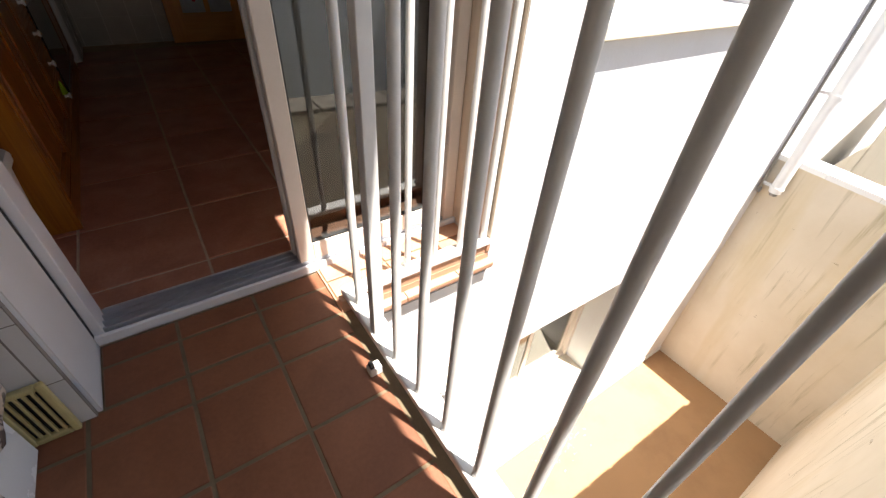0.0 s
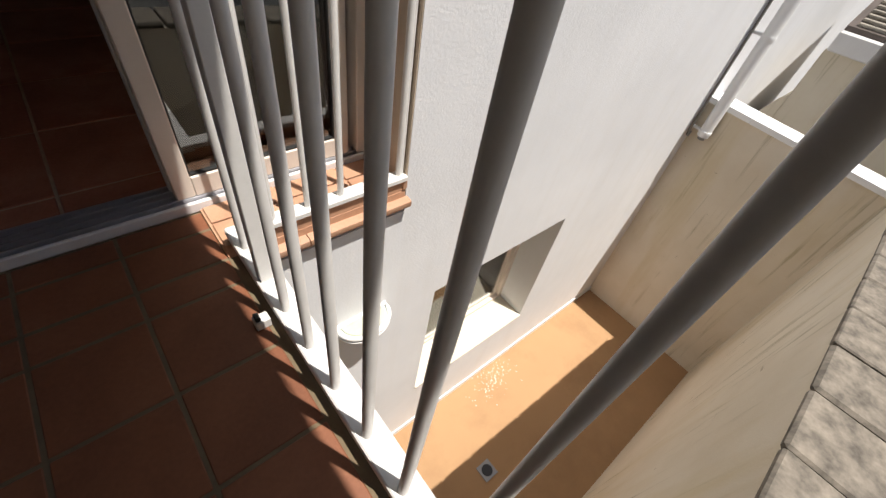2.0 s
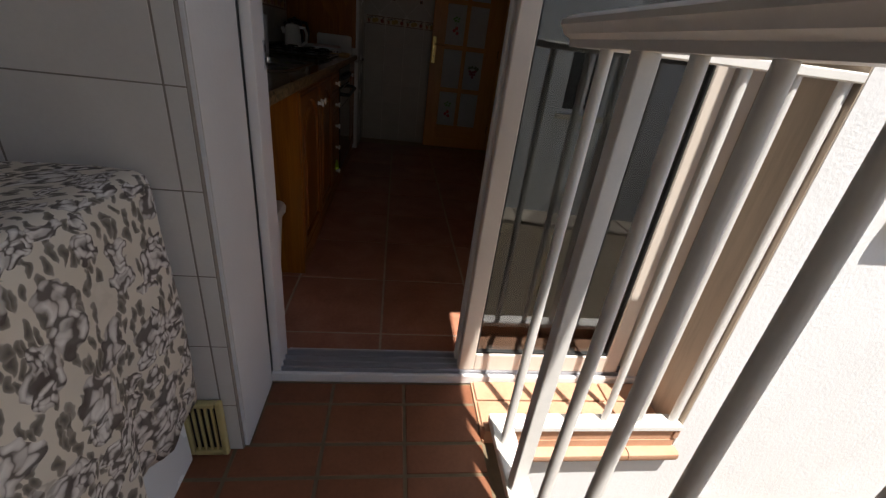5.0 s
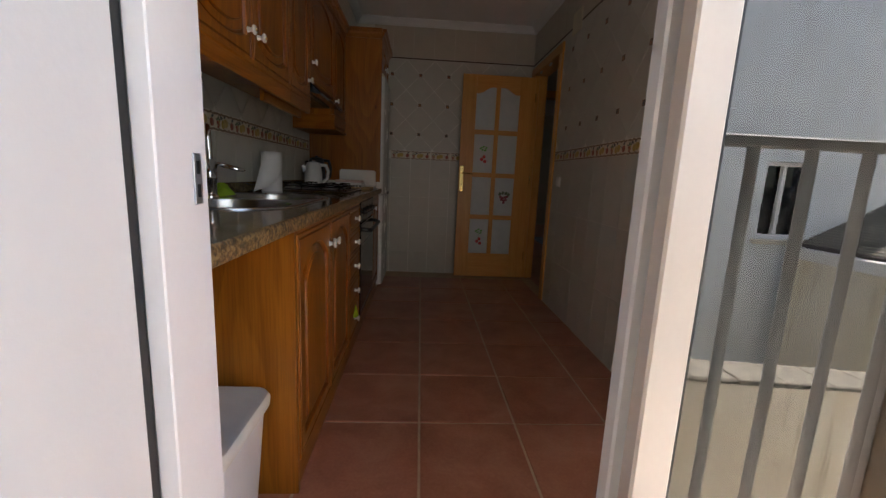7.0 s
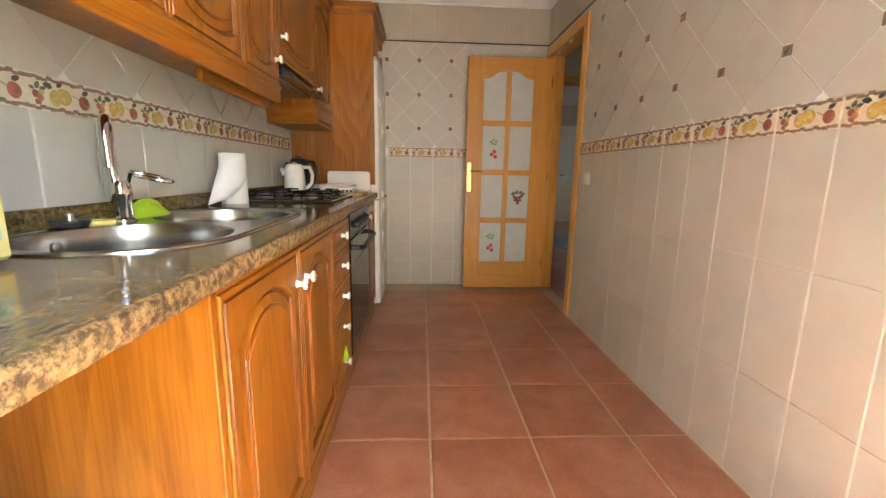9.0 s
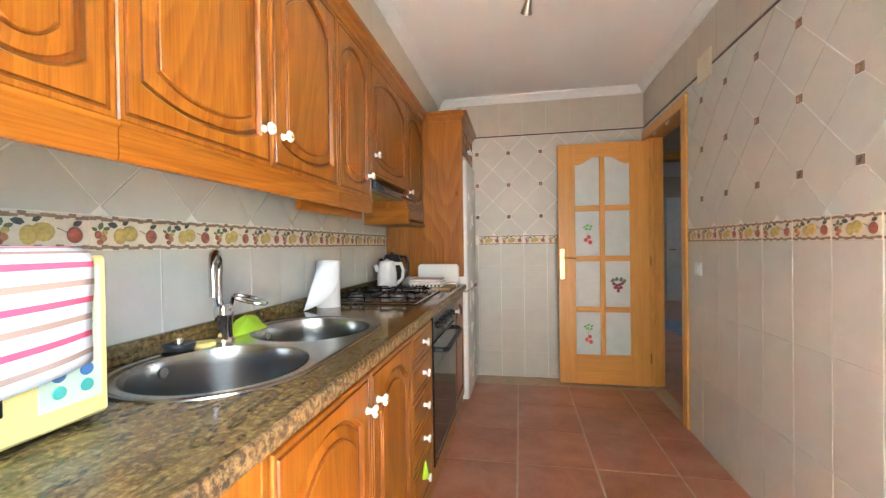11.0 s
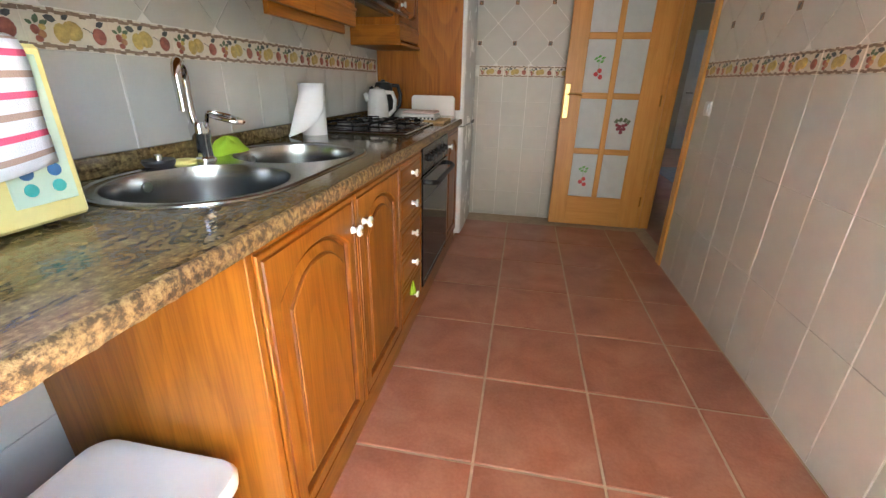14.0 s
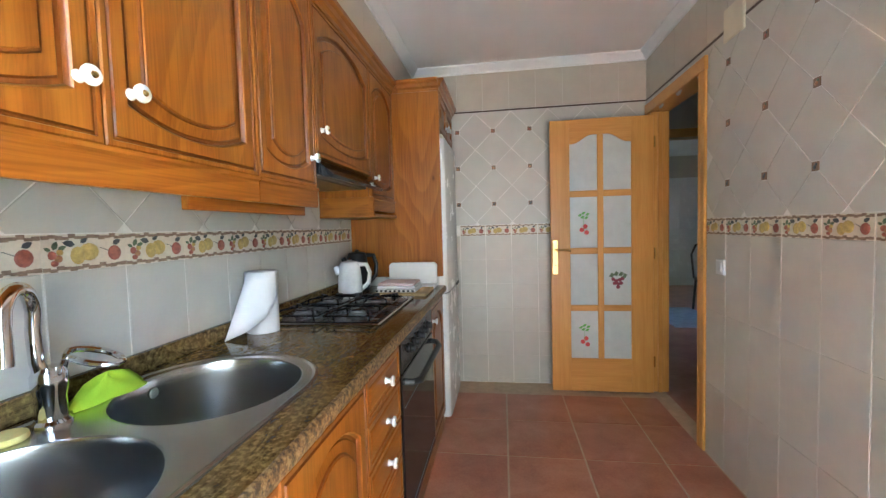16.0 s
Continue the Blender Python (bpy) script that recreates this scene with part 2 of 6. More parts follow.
def stained_wall_material():
    """Cream render with thin olive streaks running down, flaking pits and broad yellow damp."""
    m, n, l, b = material("stained cream render", 0.88)
    v = coords(n, l)
    c = ramp(n, l, noise_tex(n, l, v, 1.1, 6, 0.6), [(0.3, (0.62, 0.545, 0.42)), (0.7, (0.74, 0.675, 0.56))])
    streak = noise_tex(n, l, coords(n, l, (9, 9, 0.5)), 1.7, 5, 0.62)
    some = noise_tex(n, l, v, 1.4, 3)
    where = mix(n, l, 1.0, ramp(n, l, streak, [(0.56, (0, 0, 0)), (0.70, (0.7, 0.7, 0.7))]), ramp(n, l, some, [(0.41, (0, 0, 0)), (0.56, (1, 1, 1))]), "MULTIPLY")
    c = mix(n, l, where, c, (0.24, 0.205, 0.085))
    damp = noise_tex(n, l, coords(n, l, (3, 3, 0.4)), 1.2, 4)
    c = mix(n, l, ramp(n, l, damp, [(0.52, (0, 0, 0)), (0.72, (0.45, 0.45, 0.45))]), c, (0.55, 0.44, 0.22))
    pits = noise_tex(n, l, coords(n, l, (2.2, 2.2, 5)), 2.4, 7, 0.75)
    hole = ramp(n, l, pits, [(0.665, (0, 0, 0)), (0.69, (0.8, 0.8, 0.8))])
    c = mix(n, l, hole, c, (0.27, 0.215, 0.13))
    l.new(c, b.inputs["Base Color"])
    bump(n, l, b, mix(n, l, 0.5, noise_tex(n, l, v, 12, 5), noise_tex(n, l, v, 90, 4)), 0.35, 0.005)
    return m


yard_wall_paint = stained_wall_material()
pier_paint = render_wall("white reveal paint", (0.70, 0.685, 0.67), (0.5, 0.45, 0.4), 0.15, 0.15)
# beige picked to cut bounced light; only unseen balcony surfaces wear it
shell_paint = render_wall("beige render for unseen balcony sides", (0.52, 0.47, 0.40), (0.3, 0.25, 0.2), 0.3, 0.3)
far_paint = render_wall("pale blue-grey render", (0.76, 0.78, 0.78), (0.5, 0.47, 0.4), 0.3, 0.06)
yard_floor_paint = render_wall("ochre floor paint", (0.42, 0.25, 0.125), (0.30, 0.17, 0.085), 0.6, 0.15, False)


def granite_material():
    m, n, l, b = material("polished brown granite", 0.1)
    v = coords(n, l)
    flow = noise_tex(n, l, coords(n, l, (10, 2.2, 10)), 1.8, 9, 0.7, 1.4)
    c = ramp(n, l, flow, [(0.30, (0.026, 0.016, 0.008)), (0.43, (0.11, 0.068, 0.026)), (0.54, (0.27, 0.19, 0.07)), (0.61, (0.055, 0.032, 0.013)), (0.72, (0.40, 0.30, 0.115))])
    grains = noise_tex(n, l, v, 75, 5, 0.7)
    c = mix(n, l, 0.42, c, ramp(n, l, grains, [(0.40, (0.010, 0.007, 0.004)), (0.50, (0.10, 0.06, 0.02)), (0.64, (0.42, 0.30, 0.11))]))
    l.new(c, b.inputs["Base Color"])
    return m


granite = granite_material()


def granite_edge_material():
    m, n, l, b = material("flamed granite edge", 0.45)
    v = coords(n, l)
    grains = noise_tex(n, l, v, 75, 5, 0.72)
    c = ramp(n, l, grains, [(0.40, (0.012, 0.008, 0.006)), (0.47, (0.10, 0.055, 0.022)), (0.54, (0.30, 0.19, 0.075)), (0.68, (0.50, 0.36, 0.17))])
    c = mix(n, l, 0.25, c, ramp(n, l, noise_tex(n, l, v, 7, 4), [(0.3, (0.07, 0.04, 0.02)), (0.7, (0.32, 0.21, 0.09))]))
    l.new(c, b.inputs["Base Color"])
    bump(n, l, b, grains, 0.7, 0.004)
    return m


granite_edge = granite_edge_material()


def steel_material():
    m, n, l, b = material("brushed stainless steel", 0.3, 1.0, (0.46, 0.455, 0.44))
    s = noise_tex(n, l, coords(n, l, (8, 8, 60)), 1.0, 3)
    r = n.new("ShaderNodeMapRange")
    r.inputs["To Min"].default_value, r.inputs["To Max"].default_value = 0.19, 0.27
    l.new(s, r.inputs["Value"])
    l.new(r.outputs[0], b.inputs["Roughness"])
    return m


steel = steel_material()


def glass_material(name, tint=(0.93, 0.96, 0.95), ior=1.5):
    m, n, l, b = material(name, 0.02, 0.0, tint)
    n.remove(b)
    fr = n.new("ShaderNodeFresnel")
    fr.inputs["IOR"].default_value = ior
    tr, gl = n.new("ShaderNodeBsdfTransparent"), n.new("ShaderNodeBsdfGlossy")
    tr.inputs["Color"].default_value = (*tint, 1)
    gl.inputs["Roughness"].default_value = 0.01
    mx = n.new("ShaderNodeMixShader")
    l.new(fr.outputs[0], mx.inputs[0])
    l.new(tr.outputs[0], mx.inputs[1])
    l.new(gl.outputs[0], mx.inputs[2])
    l.new(mx.outputs[0], n["Material Output"].inputs["Surface"])
    return m


clear_glass = glass_material("grey tinted solar glass", (0.5, 0.52, 0.51), 2.1)


def floral_material():
    """Cream cotton printed with grey-brown roses and leaves."""
    m, n, l, b = material("floral printed cotton", 0.92)
    v = coords(n, l, source="UV")

    def warped(amount, scale):
        w = n.new("ShaderNodeMixRGB")
        w.blend_type = "LINEAR_LIGHT"
        w.inputs[0].default_value = amount
        nz = n.new("ShaderNodeTexNoise")
        nz.inputs["Scale"].default_value = scale
        l.new(v, nz.inputs["Vector"])
        l.new(v, w.inputs[1])
        l.new(nz.outputs["Color"], w.inputs[2])
        return w.outputs[0]

    def cells(vec, scale, shift, feature="F1", stretch=(1, 1, 1), turn=0.0):
        mp = n.new("ShaderNodeMapping")
        mp.inputs["Location"].default_value = (shift * 3.7, shift * 1.3, 0)
        mp.inputs["Rotation"].default_value = (0, 0, turn)
        mp.inputs["Scale"].default_value = stretch
        vo = n.new("ShaderNodeTexVoronoi")
        vo.voronoi_dimensions, vo.feature = "2D", feature
        vo.inputs["Scale"].default_value = scale
        l.new(vec, mp.inputs["Vector"])
        l.new(mp.outputs[0], vo.inputs["Vector"])
        return vo

    def chosen(vo, share):
        pick = n.new("ShaderNodeSeparateColor")
        l.new(vo.outputs["Color"], pick.inputs[0])
        return ramp(n, l, pick.outputs[0], [(1 - share - 0.01, (0, 0, 0)), (1 - share + 0.01, (1, 1, 1))])

    soft, wavy = warped(0.02, 24), warped(0.035, 20)
    c = ramp(n, l, noise_tex(n, l, v, 9, 4), [(0.3, (0.62, 0.55, 0.45)), (0.7, (0.70, 0.63, 0.53))])
    # sprays of leaves
    for turn, share in ((0.4, 0.42), (1.5, 0.38), (2.6, 0.38)):
        vo = cells(soft, 1.0, turn, stretch=(48, 21, 1), turn=turn)
        leaf = mix(n, l, 1.0, ramp(n, l, vo.outputs["Distance"], [(0.33, (1, 1, 1)), (0.38, (0, 0, 0))]), chosen(vo, share), "MULTIPLY")
        vein = ramp(n, l, vo.outputs["Distance"], [(0.05, (0.12, 0.10, 0.082)), (0.20, (0.18, 0.155, 0.125)), (0.34, (0.28, 0.245, 0.205))])
        c = mix(n, l, leaf, c, vein)
    # large and small roses: pale petals with dark folds, a dark rim beneath
    for scale, share, shift in ((11.5, 0.72, 1), (19.0, 0.35, 2)):
        vo = cells(wavy, scale, shift)
        fold = cells(wavy, scale * 3.8, shift + 4)
        petal = ramp(n, l, fold.outputs["Distance"], [(0.14, (0.78, 0.74, 0.69)), (0.36, (0.66, 0.61, 0.565)), (0.46, (0.46, 0.415, 0.38)), (0.58, (0.15, 0.125, 0.11))])
        heart = ramp(n, l, vo.outputs["Distance"], [(0.0, (0.45, 0.42, 0.40)), (0.14, (0.85, 0.83, 0.81)), (0.3, (1, 1, 1)), (0.42, (0.6, 0.57, 0.54))])
        petal = mix(n, l, 1.0, petal, heart, "MULTIPLY")
        some = chosen(vo, share)
        c = mix(n, l, mix(n, l, 1.0, ramp(n, l, vo.outputs["Distance"], [(0.42, (1, 1, 1)), (0.45, (0, 0, 0))]), some, "MULTIPLY"), c, petal)
    l.new(c, b.inputs["Base Color"])
    bump(n, l, b, noise_tex(n, l, v, 400, 2), 0.25, 0.001)
    return m


floral = floral_material()


def towel_material():
    """White terry towel with pink and tan stripes across it."""
    m, n, l, b = material("striped terry towel", 0.97)
    v = coords(n, l, source="UV")
    sep = n.new("ShaderNodeSeparateXYZ")
    l.new(v, sep.inputs[0])
    white, pink, tan = (0.74, 0.725, 0.72), (0.78, 0.11, 0.19), (0.44, 0.30, 0.22)
    r = n.new("ShaderNodeValToRGB")
    r.color_ramp.interpolation = "CONSTANT"
    marks = [(0.0, white)]
    for k in range(9):
        p = 0.055 + k * 0.105
        marks += [(p, tan if k % 2 == 0 else pink), (p + 0.034, white)]
    while len(r.color_ramp.elements) < len(marks):
        r.color_ramp.elements.new(0.5)
    for e, (p, c) in zip(r.color_ramp.elements, marks):
        e.position, e.color = p, (*c, 1)
    l.new(sep.outputs[1], r.inputs[0])
    l.new(r.outputs[0], b.inputs["Base Color"])
    bump(n, l, b, noise_tex(n, l, coords(n, l), 500, 2), 0.6, 0.002)
    return m


towel_cloth = towel_material()


bulb = plain("halogen lamp glass", (0.75, 0.76, 0.76), 0.12, vary=0.1, relief=0.0)

# ---- mesh helpers ----
class Build:
    """Gathers vertices and faces of one mesh, with a material slot for each face."""

    def __init__(self):
        self.v, self.f, self.m = [], [], []

    def add(self, verts, faces, slot=0):
        k = len(self.v)
        self.v += [tuple(p) for p in verts]
        self.f += [tuple(i + k for i in f) for f in faces]
        self.m += [slot] * len(faces)
        return self

    def box(self, x0, x1, y0, y1, z0, z1, c=0.0, slot=0):
        lo, hi = (x0, y0, z0), (x1, y1, z1)
        c = min(c, *(0.45 * (b - a) for a, b in zip(lo, hi)))
        if c <= 0:
            v = [(hi[0] if i & 1 else lo[0], hi[1] if i & 2 else lo[1], hi[2] if i & 4 else lo[2]) for i in range(8)]
            return self.add(v, [(0, 2, 3, 1), (4, 5, 7, 6), (0, 1, 5, 4), (2, 6, 7, 3), (0, 4, 6, 2), (1, 3, 7, 5)], slot)
        v = []
        for i in range(8):
            p = [hi[a] if i >> a & 1 else lo[a] for a in range(3)]
            s = [-1 if i >> a & 1 else 1 for a in range(3)]
            for a in range(3):
                v.append(tuple(p[k] + (0 if k == a else s[k] * c) for k in range(3)))
        f = []
        for a in range(3):
            b, d = (a + 1) % 3, (a + 2) % 3
            for side in (0, 1):
                q = [side << a | ib << b | idd << d for ib, idd in ((0, 0), (1, 0), (1, 1), (0, 1))]
                face = [k * 3 + a for k in q]
                f.append(tuple(face if side else face[::-1]))
            for ib in (0, 1):
                for idd in (0, 1):
                    i = ib << b | idd << d
                    j = i | 1 << a
                    e = [i * 3 + b, j * 3 + b, j * 3 + d, i * 3 + d]
                    f.append(tuple(e if ib == idd else e[::-1]))
        for i in range(8):
            t = (i * 3, i * 3 + 1, i * 3 + 2)
            f.append(t if bin(i).count("1") % 2 else t[::-1])
        return self.add(v, f, slot)

    def tube(self, p, q, r, r2=None, n=12, slot=0, caps=True):
        p, q = Vector(p), Vector(q)
        r2 = r if r2 is None else r2
        a = (q - p).normalized()
        u = a.orthogonal().normalized()
        w = a.cross(u)
        ring = [(math.cos(2 * math.pi * k / n), math.sin(2 * math.pi * k / n)) for k in range(n)]
        v = [p + r * (u * cx + w * cy) for cx, cy in ring] + [q + r2 * (u * cx + w * cy) for cx, cy in ring]
        f = [(k, (k + 1) % n, n + (k + 1) % n, n + k) for k in range(n)]
        if caps:
            f += [tuple(range(n))[::-1], tuple(range(n, 2 * n))]
        return self.add(v, f, slot)

    def pipe(self, pts, r, n=10, slot=0):
        """A round bar that follows points."""
        pts = [Vector(p) for p in pts]
        u = None
        v = []
        for i, p in enumerate(pts):
            a = (pts[min(i + 1, len(pts) - 1)] - pts[max(i - 1, 0)]).normalized()
            u = a.orthogonal().normalized() if u is None else (u - a * u.dot(a)).normalized()
            w = a.cross(u)
            rr = r[i] if isinstance(r, (list, tuple)) else r
            v += [p + rr * (u * math.cos(2 * math.pi * k / n) + w * math.sin(2 * math.pi * k / n)) for k in range(n)]
        f = [(i * n + k, i * n + (k + 1) % n, (i + 1) * n + (k + 1) % n, (i + 1) * n + k) for i in range(len(pts) - 1) for k in range(n)]
        f += [tuple(range(n))[::-1], tuple(range(len(v) - n, len(v)))]
        return self.add(v, f, slot)

    def lathe(self, origin, profile, axis="z", n=24, slot=0, caps=True):
        """Profile of (radius, height) turned about an axis."""
        o = Vector(origin)
        v = []
        for r, h in profile:
            for k in range(n):
                cx, cy = r * math.cos(2 * math.pi * k / n), r * math.sin(2 * math.pi * k / n)
                v.append(o + Vector({"z": (cx, cy, h), "x": (h, cx, cy), "y": (cy, h, cx)}[axis]))
        f = [(i * n + k, i * n + (k + 1) % n, (i + 1) * n + (k + 1) % n, (i + 1) * n + k) for i in range(len(profile) - 1) for k in range(n)]
        if caps and profile[0][0] > 1e-6:
            f.append(tuple(range(n))[::-1])
        if caps and profile[-1][0] > 1e-6:
            f.append(tuple(range(len(v) - n, len(v))))
        return self.add(v, f, slot)

    def loft(self, rings, slot=0, cap0=False, cap1=False, closed=True):
        n = len(rings[0])
        v = [p for r in rings for p in r]
        last = n if closed else n - 1
        f = [(i * n + k, i * n + (k + 1) % n, (i + 1) * n + (k + 1) % n, (i + 1) * n + k) for i in range(len(rings) - 1) for k in range(last)]
        if cap0:
            f.append(tuple(range(n))[::-1])
        if cap1:
            f.append(tuple(range(len(v) - n, len(v))))
        return self.add(v, f, slot)

    def prism(self, outline, direction, slot=0):
        """A flat outline pushed along a direction."""
        d = Vector(direction)
        return self.loft([[Vector(p) for p in outline], [Vector(p) + d for p in outline]], slot, True, True)

    def mesh(self, name, mats, smooth=0, weld=False):
        me = bpy.data.meshes.new(name)
        me.from_pydata(self.v, [], self.f)
        for m in mats:
            me.materials.append(m)
        me.polygons.foreach_set("material_index", self.m)
        bm = bmesh.new()
        bm.from_mesh(me)
        bmesh.ops.recalc_face_normals(bm, faces=bm.faces)
        bm.to_mesh(me)
        bm.free()
        if weld:
            bm = bmesh.new()
            bm.from_mesh(me)
            bmesh.ops.remove_doubles(bm, verts=bm.verts, dist=1e-4)
            bm.to_mesh(me)
            bm.free()
        if smooth:
            me.polygons.foreach_set("use_smooth", [True] * len(me.polygons))
            me.set_sharp_from_angle(angle=radians(smooth))
        return me


def origin_of(ob):
    p = Vector((0, 0, 0))
    while ob:
        p += ob.location
        ob = ob.parent
    return p


def part(name, g, mats, parent=None, label="", smooth=35, weld=False):
    """One mesh object, given in world places, under a thing or a part."""
    mats = mats if isinstance(mats, (list, tuple)) else [mats]
    me = g.mesh(name, mats, smooth, weld)
    ob = new(name, me)
    if parent:
        ob.parent = parent
        me.transform(Matrix.Translation(-origin_of(parent)))
    return tagged(ob, label)


def thing(name, label, category, base, group="", kind=""):
    ob = new(name)
    ob.location = base
    ob.empty_display_size = 0.05
    return tagged(ob, label, category, group, kind)


def solid(name, g, mats, label, category, smooth=35, group="", kind=""):
    return tagged(part(name, g, mats, None, "", smooth), label, category, group, kind)


def structure(name, g, mats, label, category, smooth=0):
    return solid(name, g, mats, label, category, smooth, "", "structure")


def holed(axis, at0, at1, u0, u1, z0, z1, holes):
    """A wall from at0 to at1 across one axis, pierced by holes (u0, u1, z0, z1)."""
    g = Build()
    us = sorted({u0, u1, *(h[0] for h in holes), *(h[1] for h in holes)})
    zs = sorted({z0, z1, *(h[2] for h in holes), *(h[3] for h in holes)})
    idx = {}

    def vert(a, u, z):
        k = (a, round(u, 5), round(z, 5))
        if k not in idx:
            idx[k] = len(g.v)
            g.v.append((a, u, z) if axis == "x" else (u, a, z))
        return idx[k]

    def full(i, j):
        if not (0 <= i < len(us) - 1 and 0 <= j < len(zs) - 1):
            return False
        u, z = (us[i] + us[i + 1]) / 2, (zs[j] + zs[j + 1]) / 2
        return not any(h[0] < u < h[1] and h[2] < z < h[3] for h in holes)

    for i in range(len(us) - 1):
        for j in range(len(zs) - 1):
            if not full(i, j):
                continue
            a, b, c, d = us[i], us[i + 1], zs[j], zs[j + 1]
            for at in (at0, at1):
                g.f.append((vert(at, a, c), vert(at, b, c), vert(at, b, d), vert(at, a, d)))
            for di, dj, p, q in ((-1, 0, (a, c), (a, d)), (1, 0, (b, c), (b, d)), (0, -1, (a, c), (b, c)), (0, 1, (a, d), (b, d))):
                if not full(i + di, j + dj):
                    g.f.append((vert(at0, *p), vert(at1, *p), vert(at1, *q), vert(at0, *q)))
    g.m = [0] * len(g.f)
    return g


def around(g, cx, cy, r, x0, x1, y0, y1, z, slot=0, reach=None, n=64):
    """A level face between a round hole and a rectangle, or the outline that reach gives for an angle."""
    angles = sorted({2 * math.pi * k / n for k in range(n)} | {math.atan2(y - cy, x - cx) % (2 * math.pi) for x in (x0, x1) for y in (y0, y1)})
    inner, outer = [], []
    for a in angles:
        c, s = math.cos(a), math.sin(a)
        d = min((x1 - cx) / c if c > 1e-9 else (x0 - cx) / c if c < -1e-9 else 9, (y1 - cy) / s if s > 1e-9 else (y0 - cy) / s if s < -1e-9 else 9)
        if reach:
            d = min(d, reach(c, s))
        inner.append((cx + r * c, cy + r * s, z))
        outer.append((cx + d * c, cy + d * s, z))
    g.loft([inner, outer], slot)



# ---- large structure ----
XL, XR, YIN, YF = -2.064, 0.0, 0.66, 4.40      # kitchen walls
YO = 0.237                                      # facade face
FB, ZC = -0.02, 2.55                            # balcony floor, kitchen ceiling
YARD = -2.855
CAP = lambda x: -0.085 - 0.052 * x              # the boundary wall falls gently along its run

floor = structure("floor", Build().box(XL - 0.1, XR + 0.1, 0.5, YF + 0.1, -0.16, -0.004), floor_grout, "kitchen floor of large terracotta tiles with sandy joints", "floor")
ceiling = structure("ceiling", Build().box(XL - 0.1, XR + 0.1, YIN - 0.02, YF + 0.1, ZC, ZC + 0.15), white_paint, "plain white kitchen ceiling", "ceiling")
wall_left = structure("wall_left", Build().box(XL - 0.12, XL - 0.003, YIN - 0.02, YF + 0.1, -0.1, ZC), grout, "kitchen wall tiled cream behind the worktop", "wall")
wall_right = structure("wall_right", holed("x", XR + 0.003, XR + 0.12, YIN - 0.02, YF + 0.1, -0.004, ZC, [(3.53, 4.31, -0.004, 2.085)]), grout, "long cream tiled wall with a fruit border", "wall")
wall_far = structure("wall_far", Build().box(XL, XR + 0.008, YF + 0.003, YF + 0.12, -0.1, ZC), grout, "end wall with cream tiles and a fruit border", "wall")
facade = structure("facade", holed("y", YO, YIN - 0.02, -2.9, 9.0, YARD, 5.2, [(-1.455, -0.066, FB - 0.1, 2.22), (0.25, 1.505, 0.87, 2.0), (0.222, 1.465, -2.112, -0.864)]),
                   facade_paint, "sunlit white rendered house wall with trowel marks", "facade")
wall_door = structure("wall_door", Build().box(XL, -1.47, YIN - 0.02, YIN, -0.004, ZC).box(-0.06, XR + 0.008, YIN - 0.02, YIN, -0.004, ZC).box(-1.47, -0.06, YIN - 0.02, YIN, 2.2, ZC),
                      hall_paint, "kitchen side of the balcony wall", "wall")


def cornice_run(name, a, b, inward):
    a, b, w = Vector(a), Vector(b), Vector(inward)
    prof = [(0.0, -0.062), (0.012, -0.062), (0.014, -0.05), (0.024, -0.043), (0.032, -0.026), (0.05, -0.014), (0.055, -0.010), (0.056, 0.0), (0.0, 0.0)]
    return structure(name, Build().loft([[p + w * d + Vector((0, 0, h)) for d, h in prof] for p in (a, b)], 0, True, True), gypsum, "white moulded gypsum cornice", "cornice", 40)


cornice_run("cornice_far", (XL, YF, ZC), (XR, YF, ZC), (0, -1, 0))
cornice_run("cornice_right", (XR, YIN, ZC), (XR, YF, ZC), (-1, 0, 0))
XS = -1.792
soffit = structure("soffit", Build().box(XL, XS - 0.008, YIN, YF, 2.197, ZC), grout, "tiled bulkhead above the wall cabinets", "soffit")
cornice_run("cornice_left", (XS, YIN, ZC), (XS, YF, ZC), (1, 0, 0))

# hall and the room past it, seen through the doorway
HX, HY = 3.2, 9.8
structure("hall_floor", Build().box(XR + 0.1, HX, 2.6, HY, -0.16, -0.006), kitchen_floor_tile, "reddish tiled hall floor", "floor")
structure("hall_ceiling", Build().box(XR + 0.12, HX, 2.6, HY, ZC, ZC + 0.1), white_paint, "white hall ceiling", "ceiling")
structure("hall_wall_far", Build().box(XR + 0.12, HX + 0.1, HY, HY + 0.1, -0.1, ZC), hall_paint, "beige hall end wall", "wall")
# Unseen opening, added so that daylight reaches the hall.
structure("hall_wall_right", holed("x", HX, HX + 0.1, 2.6, HY, -0.1, ZC, [(6.5, 7.0, 1.2, 1.8)]), hall_paint, "beige wall of the far room with an unseen opening added for light", "wall")
structure("hall_wall_near", Build().box(XR + 0.12, HX + 0.1, 2.5, 2.6, -0.1, ZC), hall_paint, "beige hall wall", "wall")
structure("hall_wall_left", Build().box(XR + 0.02, XR + 0.12, YF + 0.1, HY, -0.1, ZC), hall_paint, "beige hall wall", "wall")
structure("hall_partition", holed("y", 5.35, 5.47, XR + 0.12, HX, -0.006, ZC, [(0.3, 1.25, -0.006, 2.08)]), hall_paint, "hall partition with a doorway", "wall")

